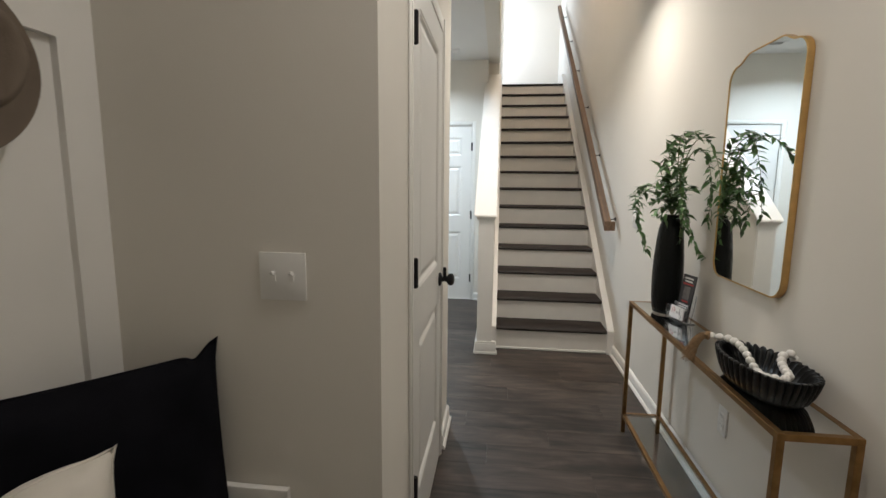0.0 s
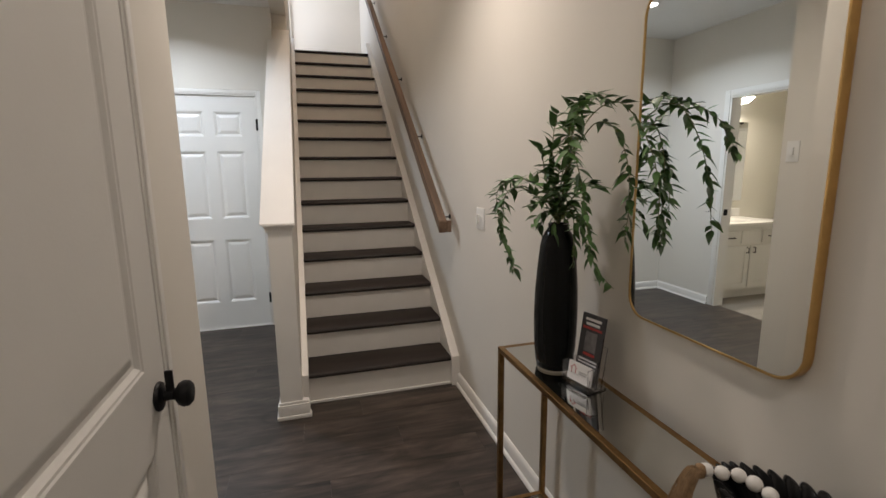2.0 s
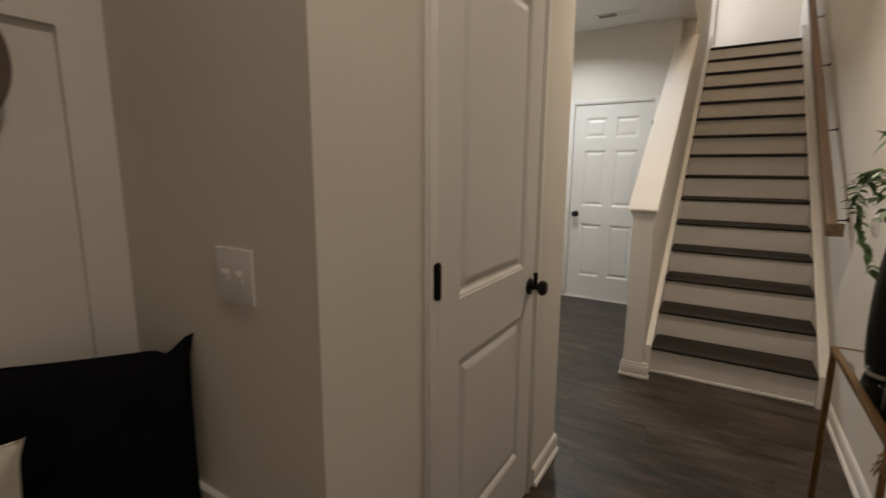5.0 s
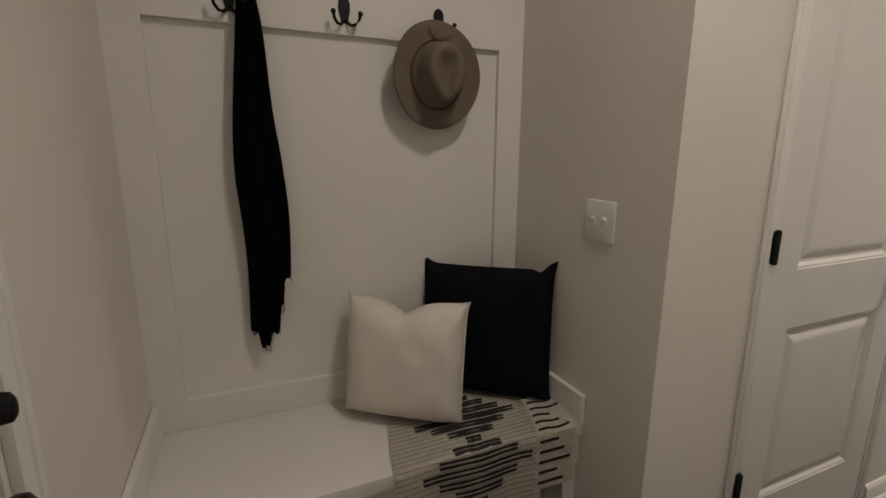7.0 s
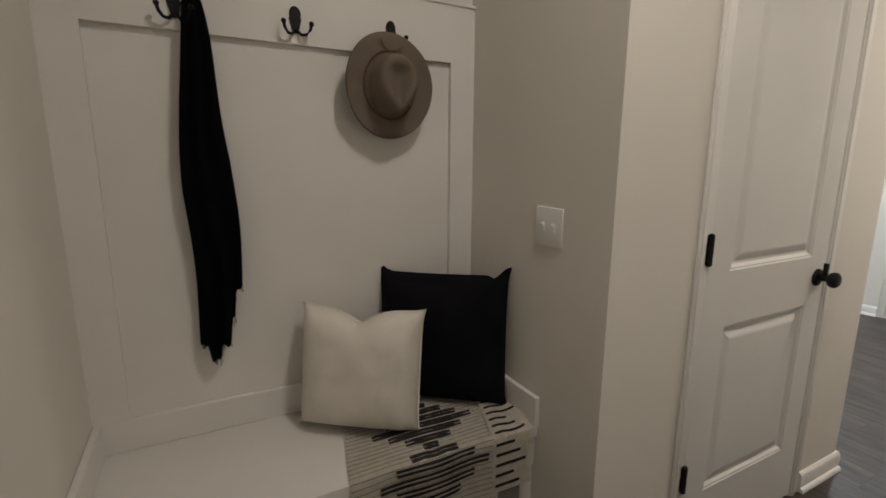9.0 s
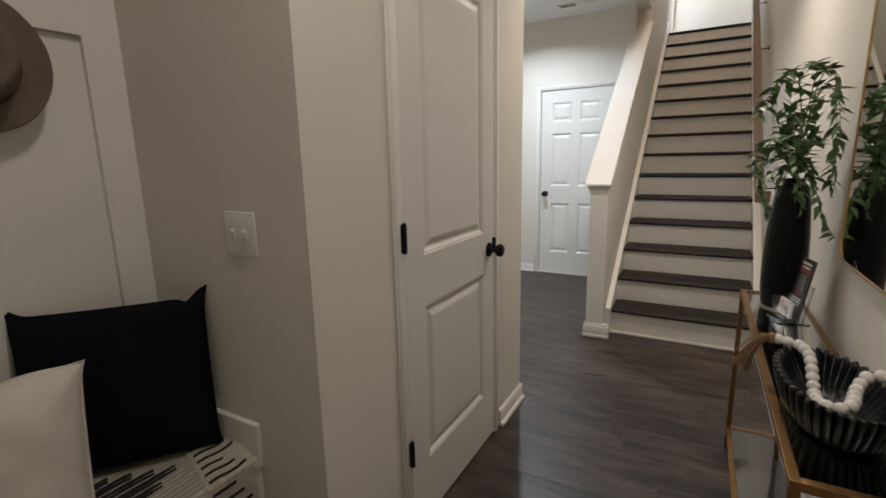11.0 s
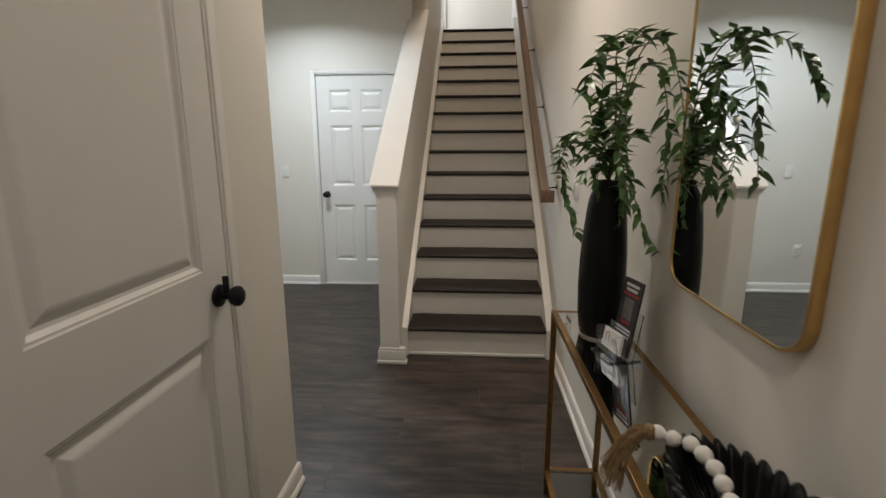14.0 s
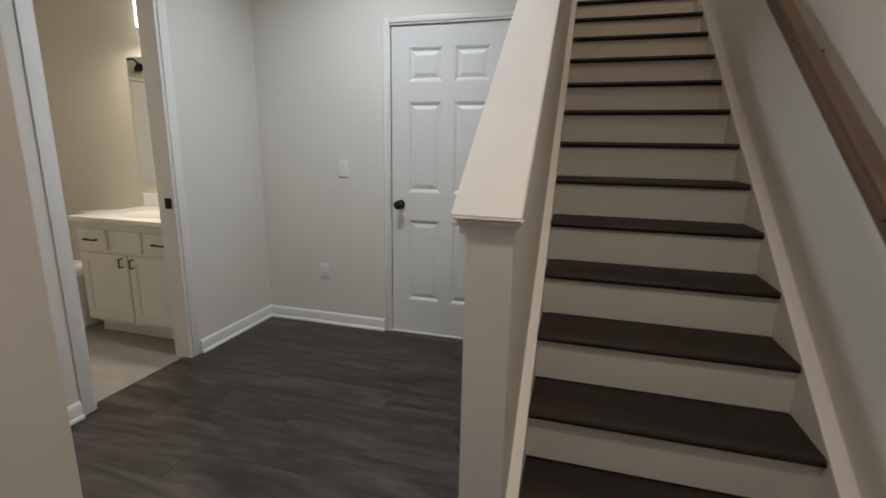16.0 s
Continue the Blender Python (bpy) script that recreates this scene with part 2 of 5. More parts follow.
def tube(bm, pts, r, n=6, taper=1.0):
    pts = [Vector(p) for p in pts]
    rings, up = [], Vector((0.31, 0.2, 0.93))
    for i, p in enumerate(pts):
        d = (pts[min(i + 1, len(pts) - 1)] - pts[max(i - 1, 0)]).normalized()
        if abs(d.dot(up)) > 0.95:
            up = Vector((0.9, 0.3, 0.1))
        s = d.cross(up).normalized()
        u = s.cross(d)
        rr = r * (1 + (taper - 1) * i / max(1, len(pts) - 1))
        rings.append([bm.verts.new(p + rr * (math.cos(2 * math.pi * k / n) * s + math.sin(2 * math.pi * k / n) * u)) for k in range(n)])
    for a, b in zip(rings, rings[1:]):
        for k in range(n):
            bm.faces.new((a[k], a[(k + 1) % n], b[(k + 1) % n], b[k]))
    bm.faces.new(rings[0][::-1])
    bm.faces.new(rings[-1])
    return bm


def prism(bm, outline, axis, a, b):
    """A flat outline pushed along one axis from a to b. The outline's pairs fill the two other axes in order."""
    def at(p, d):
        v = list(p)
        v.insert("xyz".index(axis), d)
        return bm.verts.new(v)
    lo, hi = [at(p, a) for p in outline], [at(p, b) for p in outline]
    n = len(outline)
    bm.faces.new(lo)
    bm.faces.new(hi[::-1])
    for i in range(n):
        bm.faces.new((lo[i], hi[i], hi[(i + 1) % n], lo[(i + 1) % n]))
    return bm


def mesh_of(name, bm, mat, smooth=None):
    bmesh.ops.recalc_face_normals(bm, faces=bm.faces)
    me = bpy.data.meshes.new(name)
    bm.to_mesh(me)
    bm.free()
    me.materials.append(mat)
    if smooth is not None:
        me.polygons.foreach_set("use_smooth", [True] * len(me.polygons))
        me.set_sharp_from_angle(angle=radians(smooth))
    return me


def part(name, bm, mat, parent, label="", smooth=None, at=None):
    ob = new(name, mesh_of(name, bm, mat, smooth))
    ob.parent = parent
    if at is not None:
        ob.matrix_basis = at
    return tagged(ob, label)


def thing(name, label, category, at=(0, 0, 0), turn=0.0, group="", kind=""):
    ob = new(name)
    ob.matrix_basis = pose(*at, 0, 0, turn)
    return tagged(ob, label, category, group, kind)


def structure(name, bm, mat, label, category, smooth=None):
    return tagged(new(name, mesh_of(name, bm, mat, smooth)), label, category, "", "structure")


# ---------- shell ----------
RW, FRONT, NOOK, CLO, FAR, WEST = 0.955, -0.20, -0.97, -0.27, 5.38, -2.08
NOOK_END, CLO_END, HC_X, HC_Y, TH = 1.03, 2.52, -0.85, 3.10, 0.115
STAIR0, RUN, RISE, STEPS = 3.765, 0.25, 0.19, 15
LAND = STEPS * RISE + 0.005
SX0, SX1 = 0.008, 0.903
wall_label = "greige painted drywall"
structure("wall_east", boxes((RW, RW + TH, FRONT - TH, 8.42, -0.02, TOP)), PAINT, wall_label + " beside the staircase", "wall")
structure("wall_front", boxes((NOOK - TH, -0.165, FRONT - TH, FRONT, -0.02, CEIL), (0.775, RW, FRONT - TH, FRONT, -0.02, CEIL), (-0.165, 0.775, FRONT - TH, FRONT, 2.05, CEIL)), PAINT, wall_label + " round the front door", "wall")
structure("wall_nook_back", boxes((NOOK - TH, NOOK, FRONT, NOOK_END + TH, -0.02, CEIL)), TRIM, "white painted wall behind the bench", "wall")
structure("wall_nook_side", boxes((NOOK, CLO - TH, NOOK_END, NOOK_END + TH, -0.02, CEIL)), PAINT, wall_label + " at the end of the bench", "wall")
structure("wall_closet", boxes((CLO - TH, CLO, NOOK_END, 1.42, -0.02, CEIL), (CLO - TH, CLO, 2.155, CLO_END, -0.02, CEIL), (CLO - TH, CLO, 1.42, 2.155, 2.045, CEIL)), PAINT, wall_label + " round the closet door", "wall")
structure("wall_closet_end", boxes((HC_X, CLO - TH, CLO_END - TH, CLO_END, -0.02, CEIL)), PAINT, wall_label + " behind the closet", "wall")
structure("wall_hall_corner", boxes((HC_X - TH, HC_X, CLO_END - TH, HC_Y, -0.02, CEIL)), PAINT, wall_label + " at the hall corner", "wall")
structure("wall_hall_south", boxes((WEST, HC_X - TH, HC_Y - TH, HC_Y, -0.02, CEIL)), PAINT, wall_label + " of the hall", "wall")
structure("wall_hall_west", boxes((WEST - TH, WEST, HC_Y - TH, 3.99, -0.02, CEIL), (WEST - TH, WEST, 4.61, FAR, -0.02, CEIL), (WEST - TH, WEST, 3.99, 4.61, 2.045, CEIL)), PAINT, wall_label + " round the bathroom doorway", "wall")
structure("wall_hall_north", boxes((WEST - TH, -1.09, FAR, 5.55, -0.02, CEIL), (-0.31, -0.149, FAR, 5.55, -0.02, CEIL), (-1.09, -0.31, FAR, 5.55, 2.04, CEIL)), PAINT, wall_label + " round a white door", "wall")
structure("wall_closet_inner", boxes((HC_X, HC_X + 0.02, NOOK_END + TH, CLO_END - TH, -0.02, CEIL)), PAINT, "plain wall inside the closet", "wall")
# half wall beside the stairs, then full height
bm = bmesh.new()
prism(bm, [(3.62, -0.02), (5.55, -0.02), (5.55, 1.10 + 0.76 * 1.93), (3.62, 1.10)], "x", -0.149, -0.029)
structure("wall_half", bm, PAINT, "sloping half wall beside the staircase", "half wall")
# the landing opening is unseen, cut here to let the added lamp through
structure("wall_stair_west", boxes((-0.149, -0.029, 5.55, 7.35, -0.02, TOP), (-0.149, -0.029, 8.35, 8.42, -0.02, TOP), (-0.149, -0.029, 7.35, 8.35, -0.02, LAND), (-0.149, -0.029, 7.35, 8.35, 4.95, TOP), (-0.149, -0.029, 3.6, 5.55, CEIL, TOP)), PAINT, wall_label + " of the stairwell with an added opening at the top", "wall")
structure("wall_stair_end", boxes((-0.149, RW, 8.42, 8.42 + TH, -0.02, TOP)), PAINT, wall_label + " at the top of the stairs", "wall")
structure("wall_stair_header", boxes((-0.149, RW, 3.6 - TH, 3.6, CEIL + 0.12, TOP)), PAINT, wall_label + " above the foot of the stairs", "wall")
structure("ceiling", boxes((NOOK - TH, RW, FRONT - TH, 3.6, CEIL, CEIL + 0.12), (-2.2, -0.149, 3.6, 5.55, CEIL, CEIL + 0.12), (-2.2, NOOK - TH, 2.98, 3.6, CEIL, CEIL + 0.12)), CEILING_PAINT, "flat white ceiling of foyer and hall", "ceiling")
structure("ceiling_stairwell", boxes((-0.149, RW, 3.6 - TH, 8.42, TOP, TOP + 0.1)), CEILING_PAINT, "flat white ceiling above the stairs", "ceiling")
structure("floor_landing", boxes((-0.149, RW, STAIR0 + RUN * 14 + 0.03, 8.42, LAND - 0.2, LAND)), TREAD_WOOD, "dark landing at the top of the stairs", "floor")
# bathroom shell
BX0, BY0, BY1 = -4.35, 3.0, 5.27
structure("wall_bath_north", boxes((BX0, WEST - TH, BY1, BY1 + TH, -0.02, CEIL)), BATH_PAINT, "cream painted bathroom wall behind the vanity", "wall")
structure("wall_bath_west", boxes((BX0 - TH, BX0, BY0 - TH, BY1 + TH, -0.02, CEIL)), BATH_PAINT, "cream painted bathroom end wall", "wall")
structure("wall_bath_south", boxes((BX0, WEST - TH, BY0 - TH, BY0, -0.02, CEIL)), BATH_PAINT, "cream painted bathroom side wall", "wall")
structure("ceiling_bath", boxes((BX0 - TH, WEST - TH, BY0 - TH, BY1 + TH, CEIL, CEIL + 0.1)), CEILING_PAINT, "flat white bathroom ceiling", "ceiling")
floor = structure("floor", boxes((-2.14, RW, FRONT - TH, 5.4, -0.05, -0.003), (-0.149, RW, 5.4, 8.42, -0.05, -0.003)), VENT_DARK, "dark grey-brown wood-look plank floor", "floor")
bath_floor = structure("floor_bath", boxes((BX0, -2.14, BY0, BY1, -0.05, -0.001)), BATH_FLOOR, "beige wood-look vinyl bathroom floor", "floor")


def baseboard(x0, y0, x1, y1):
    """Along a wall line; the room lies to the left of the way from start to end."""
    L = math.hypot(x1 - x0, y1 - y0)
    bm = bmesh.new()
    prism(bm, [(0, 0), (0.026, 0), (0.026, 0.010), (0.020, 0.018), (0.014, 0.020), (0.014, 0.070), (0.010, 0.080), (0.004, 0.086), (0, 0.086)], "x", 0, L)
    ob = structure("baseboard", bm, TRIM, "white baseboard with a shoe moulding", "baseboard", 40)
    ob.matrix_basis = pose(x0, y0, 0, 0, 0, math.degrees(math.atan2(y1 - y0, x1 - x0)))


baseboard(RW, -0.18, RW, STAIR0 + 0.02)
baseboard(CLO, CLO_END + 0.014, CLO, 2.212)
baseboard(CLO, 1.364, CLO, NOOK_END)
baseboard(HC_X + 0.0, CLO_END, CLO, CLO_END)
baseboard(HC_X, HC_Y, HC_X, CLO_END)
baseboard(WEST, HC_Y, HC_X, HC_Y)
baseboard(WEST, 3.93, WEST, HC_Y)
baseboard(WEST, FAR, WEST, 4.67)
baseboard(-1.126, FAR, WEST, FAR)
baseboard(-0.149, FAR, -0.274, FAR)
baseboard(-0.149, 3.62, -0.149, FAR)
baseboard(CLO, NOOK_END, -0.50, NOOK_END)
baseboard(NOOK + 0.45, FRONT, -0.222, FRONT)


def casing(name, wall_axis, face, a, b, top, out, w=0.057, t=0.016, bead=True):
    """Moulded trim round an opening from a to b. out: +1 or -1, the side of the wall plane on which it lies."""
    frame_ob = thing(name, "white moulded door casing", "door trim", kind="structure")
    def piece(u0, u1, z0, z1):
        d0, d1 = sorted((face, face + out * t))
        bm = bmesh.new()
        if wall_axis == "x":
            box(bm, d0, d1, u0, u1, z0, z1, 0.006)
        else:
            box(bm, u0, u1, d0, d1, z0, z1, 0.006)
        e0, e1 = sorted((face + out * t * 0.5, face + out * (t + 0.005)))
        inset = 0.010
        if bead and u1 - u0 < 0.1:
            if wall_axis == "x":
                box(bm, e0, e1, u0 + inset, u0 + inset + 0.016, z0, z1, 0.003)
            else:
                box(bm, u0 + inset, u0 + inset + 0.016, e0, e1, z0, z1, 0.003)
        part("casing", bm, TRIM, frame_ob, smooth=35)
    piece(a - w, a, 0.001, top + w)
    piece(b, b + w, 0.001, top + w)
    piece(a, b, top, top + w)
    return frame_ob


def jamb(name, wall_axis, lo, hi, a, b, top, t=0.016):
    ob = thing(name, "white door jamb", "door frame", kind="structure")
    def piece(u0, u1, z0, z1):
        bm = bmesh.new()
        box(bm, *((lo, hi, u0, u1) if wall_axis == "x" else (u0, u1, lo, hi)), z0, z1)
        part("jamb_board", bm, TRIM, ob)
    piece(a, a + t, 0.0, top)
    piece(b - t, b, 0.0, top)
    piece(a + t, b - t, top - t, top)


def ringed(bm, u0, u1, w0, w1, front, back, t):
    """A moulded panel: sloped recess and raised field, on both faces of a slab of thickness t."""
    for y, s in ((0.0, 1), (t, -1)):
        rows = []
        for inset, d in ((0, 0), (0.004, 0.0025), (0.009, 0.003), (0.018, 0.0105), (0.026, 0.0115), (0.044, 0.0045), (0.050, 0.003), (0.054, 0.0025)):
            rows.append([bm.verts.new((u, y + s * d, w)) for u, w in ((u0 + inset, w0 + inset), (u1 - inset, w0 + inset), (u1 - inset, w1 - inset), (u0 + inset, w1 - inset))])
        for a, b in zip(rows, rows[1:]):
            for i in range(4):
                bm.faces.new((a[i], a[(i + 1) % 4], b[(i + 1) % 4], b[i]))
        bm.faces.new(rows[-1])


def panel_door(name, label, w, h, t, us, ws, m, mat, skip=()):
    """A stile-and-rail door in the local xz plane, its panels between the given pairs of us and ws."""
    ob = thing(name, label, "door", kind="structure")
    ob.matrix_basis = m
    bm = bmesh.new()
    cu, cw = [0.0] + [u for p in us for u in p] + [w], [0.0] + [z for p in ws for z in p] + [h]
    for i in range(len(cu) - 1):
        for k in range(len(cw) - 1):
            if i % 2 and k % 2 and (i, k) not in skip:
                pb = bmesh.new()
                ringed(pb, cu[i], cu[i + 1], cw[k], cw[k + 1], 0, 0, t)
                part("panel", pb, mat, ob)
                continue
            for y in (0.0, t):
                bm.faces.new([bm.verts.new((u, y, z)) for u, z in ((cu[i], cw[k]), (cu[i + 1], cw[k]), (cu[i + 1], cw[k + 1]), (cu[i], cw[k + 1]))])
    for (u0, z0), (u1, z1) in (((0, 0), (w, 0)), ((w, 0), (w, h)), ((w, h), (0, h)), ((0, h), (0, 0))):
        bm.faces.new([bm.verts.new(p) for p in ((u0, 0, z0), (u1, 0, z1), (u1, t, z1), (u0, t, z0))])
    bmesh.ops.remove_doubles(bm, verts=bm.verts, dist=0.0002)
    part("door_frame", bm, mat, ob)
    return ob


def door_knob(parent, u, z, side=-1, lever=False, y=0.0):
    """A round black knob on a rosette, standing out along local -y (side -1) or +y."""
    turn = Matrix.Translation((u, y, z)) @ pose(0, 0, 0, 90 if side < 0 else -90)
    bm = bmesh.new()
    lathe(bm, [(0.030, 0.0), (0.032, 0.003), (0.030, 0.009), (0.022, 0.012), (0.012, 0.014), (0.0105, 0.030), (0.014, 0.036), (0.024, 0.042), (0.0285, 0.052), (0.0275, 0.062), (0.020, 0.069), (0.008, 0.071)], turn, 24)
    part("knob", bm, BLACK_METAL, parent, "round matt black knob", 40)
    if lever:
        bm = bmesh.new()
        box(bm, u - 0.004, u + 0.004, y + side * 0.034, y + side * 0.018, z + 0.008, z + 0.056, 0.002) if side > 0 else box(bm, u - 0.004, u + 0.004, y - 0.034, y - 0.018, z + 0.008, z + 0.056, 0.002)
        part("catch", bm, BLACK_METAL, parent)


def hinge(parent, u, z, y=-0.004, h=0.09):
    bm = bmesh.new()
    lathe(bm, [(0.004, -h / 2 - 0.004), (0.0085, -h / 2), (0.0085, h / 2), (0.004, h / 2 + 0.004)], Matrix.Translation((u, y - 0.006, z)), 10)
    box(bm, u - 0.012, u + 0.014, y, y + 0.003, z - h / 2, z + h / 2)
    part("hinge", bm, BLACK_METAL, parent, "matt black hinge")


# closet door, hinged on the entry side
casing("closet_casing", "x", CLO, 1.428, 2.147, 2.037, 1, t=0.008)
jamb("closet_jamb", "x", CLO - TH, CLO, 1.42, 2.155, 2.045, 0.009)
closet_door = panel_door("door_2", "white two-panel closet door, closed, with black knob", 0.712, 2.022, 0.035, [(0.113, 0.599)], [(0.235, 0.818), (0.998, 1.915)], pose(CLO + 0.004, 1.4315, 0.012, 0, 0, 90), DOOR_WHITE)
door_knob(closet_door, 0.655, 0.918, lever=True)
for z in (0.325, 1.075, 1.815):
    hinge(closet_door, -0.014, z)
# six-panel door at the end of the hall
casing("hall_door_casing", "y", FAR, -1.09, -0.31, 2.04, -1, w=0.034, t=0.005, bead=False)
jamb("hall_door_jamb", "y", FAR, FAR + TH, -1.09, -0.31, 2.04, 0.012)
hall_door = panel_door("door_3", "white six-panel door, closed, with black knob", 0.748, 2.012, 0.035, [(0.115, 0.335), (0.415, 0.635)], [(0.235, 0.80), (0.985, 1.56), (1.68, 1.885)], pose(-1.073, FAR + 0.014, 0.012), DOOR_WHITE)
door_knob(hall_door, 0.06, 0.90)
for z in (0.25, 1.0, 1.78):
    hinge(hall_door, 0.756, z)
bm = boxes((-1.078, -0.322, FAR + 0.002, FAR + 0.05, 0.0, 0.012), bevel=0.003)
structure("threshold", bm, TRIM, "white door sill strip", "threshold")
# bathroom doorway
casing("bath_casing", "x", WEST, 3.99, 4.61, 2.045, 1, t=0.010, bead=False)
jamb("bath_jamb", "x", WEST - TH, WEST, 3.99, 4.61, 2.045, 0.016)
bm = bmesh.new()
box(bm, WEST - 0.062, WEST - 0.02, 4.585, 4.596, 0.92, 0.98, 0.002)
tagged(new("strike_plate", mesh_of("strike_plate", bm, BLACK_METAL)), "black strike plate on the bathroom jamb", "strike plate")
# front door, closed
casing("front_casing", "y", FRONT, -0.165, 0.775, 2.05, 1)
jamb("front_jamb", "y", FRONT - TH, FRONT, -0.165, 0.775, 2.05, 0.012)
front_door = panel_door("door_1", "front door, white inside and black outside, closed", 0.912, 2.03, 0.044, [(0.12, 0.396), (0.516, 0.792)], [(0.24, 0.80), (0.98, 1.55), (1.67, 1.89)], pose(0.762, FRONT - 0.022, 0.008, 0, 0, 180), DOOR_WHITE)
bm = boxes((0.004, 0.908, 0.0442, 0.048, 0.004, 2.026))
part("outer_skin", bm, BLACK_PAINT, front_door, "black painted outer face")
KX = 0.858
door_knob(front_door, KX, 0.912)
bm = bmesh.new()
prev = None
for d, zl, zh, hw in ((0.0, 0.985, 1.106, 0.031), (0.018, 0.986, 1.105, 0.031), (0.037, 1.008, 1.096, 0.026), (0.040, 1.011, 1.093, 0.023)):
    ring = [bm.verts.new((KX + sx * hw, -d, z)) for sx, z in ((-1, zl), (1, zl), (1, zh), (-1, zh))]
    if prev:
        for i in range(4):
            bm.faces.new((prev[i], prev[(i + 1) % 4], ring[(i + 1) % 4], ring[i]))
    else:
        bm.faces.new(ring)
    prev = ring
bm.faces.new(prev)
bmesh.ops.bevel(bm, geom=list(bm.edges), offset=0.002, segments=2, affect="EDGES")
deadbolt = part("deadbolt", bm, BLACK_METAL, front_door, "black electronic deadbolt housing", 30)
bm = bmesh.new()
lathe(bm, [(0.017, 0.0), (0.017, 0.020), (0.0155, 0.030), (0.010, 0.034), (0.003, 0.0355)], Matrix.Translation((KX, -0.039, 1.052)) @ pose(0, 0, 0, 90) @ Matrix.Diagonal((0.62, 1.15, 1, 1)), 24)
part("thumb_turn", bm, BLACK_METAL, deadbolt, smooth=40)

for z, h in ((0.912, 0.030), (1.045, 0.026)):
    bm = bmesh.new()
    box(bm, 0.910, 0.9135, 0.010, 0.034, z - h, z + h, 0.001)
    part("latch_plate", bm, BLACK_METAL, front_door, "black latch plate on the door edge")

# ---------- staircase ----------
stairs = thing("staircase", "straight staircase with dark treads and white risers", "stairs", (0, 0, 0), kind="structure")
nose = [(0.262, 0.0), (0.262, -0.028), (0.006, -0.028), (0.001, -0.024), (-0.003, -0.014), (0.001, -0.004), (0.006, 0.0)]
bm = bmesh.new()
prism(bm, nose, "x", 0, SX1 - SX0)
tread_mesh = mesh_of("tread", bm, TREAD_WOOD, 40)
bm = bmesh.new()
box(bm, 0, SX1 - SX0, 0.0, 0.012, 0.0, RISE - 0.0285)
riser_mesh = mesh_of("riser", bm, RISER)
for k in range(STEPS):
    y, z = STAIR0 - 0.022 + RUN * k, RISE * (k + 1) + 0.005
    t = new("tread", tread_mesh)
    t.parent, t.location = stairs, (SX0, y, z)
    r = new("riser", riser_mesh)
    r.parent, r.location = stairs, (SX0, y + 0.022, z - RISE + 0.0002)
bm = bmesh.new()
box(bm, 0, SX1 - SX0, STAIR0 - 0.012, STAIR0, 0.0, 0.018, 0.004)
part("shoe_moulding", bm, TRIM, stairs, at=pose(SX0, 0, 0))


def skirt(x0, x1, lift, y_from):
    s = RISE / RUN
    z0, y_end = RISE + lift, STAIR0 + RUN * 14 + 0.2
    bm = bmesh.new()
    prism(bm, [(y_from, 0.0), (y_end, 2.3), (y_end, z0 + s * (y_end - STAIR0)), (y_from, z0 + s * (y_from - STAIR0)), (y_from, 0.1)], "x", x0, x1)
    part("skirt_board", bm, TRIM, stairs, "white sloped skirt board")


skirt(-0.029, SX0, 0.035, STAIR0 - 0.035)
skirt(SX1, RW, 0.035, STAIR0 - 0.035)
# newel trim and sloped cap of the half wall
newel = thing("newel_trim", "white boxed newel end with moulded base and cap", "newel", (-0.089, 3.62, 0), kind="structure")
bm = bmesh.new()
box(bm, -0.082, 0.106, -0.020, 0.03, 0.0, 0.022, 0.004)
box(bm, -0.076, 0.098, -0.014, 0.03, 0.020, 0.088, 0.003)
box(bm, -0.070, 0.094, -0.010, 0.03, 0.086, 0.104, 0.004)
part("base_moulding", bm, TRIM, newel, smooth=35)
bm = bmesh.new()
box(bm, -0.0605, 0.0605, -0.004, 0.02, 0.104, 1.100)
part("face_board", bm, TRIM, newel)
bm = bmesh.new()
y0, y1, s = -0.028, 1.93, 0.76
prism(bm, [(y0, 1.106 + s * y0 + 0.030), (y1, 1.106 + s * y1 + 0.030), (y1, 1.106 + s * y1 + 0.047), (y0 + 0.006, 1.106 + s * y0 + 0.047), (y0, 1.106 + s * y0 + 0.041)], "x", -0.096, 0.080)
bmesh.ops.bevel(bm, geom=list(bm.edges), offset=0.004, segments=2, affect="EDGES")
part("cap", bm, TRIM, newel, "white sloping cap board", 35)
bm = bmesh.new()
prev = None
for over, z in ((0.0012, 1.082), (0.003, 1.089), (0.007, 1.097), (0.013, 1.104), (0.019, 1.109), (0.022, 1.1155)):
    ring = [bm.verts.new(p + (z,)) for p in ((-0.0605 - over, 0.03), (-0.0605 - over, -0.004 - over), (0.0585 + over, -0.004 - over), (0.0585 + over, 0.03))]
    if prev:
        for i in range(4):
            bm.faces.new((prev[i], prev[(i + 1) % 4], ring[(i + 1) % 4], ring[i]))
    else:
        bm.faces.new(ring)
    prev = ring
bm.faces.new(prev)
part("cove_moulding", bm, TRIM, newel, smooth=35)
bm = bmesh.new()
prism(bm, [(-0.01, 1.08), (1.92, 1.08 + 0.76 * 1.93), (1.92, 1.10 + 0.76 * 1.93 + 0.008), (-0.01, 1.10 + 0.008)], "x", -0.078, -0.0605)
part("side_moulding", bm, TRIM, newel)
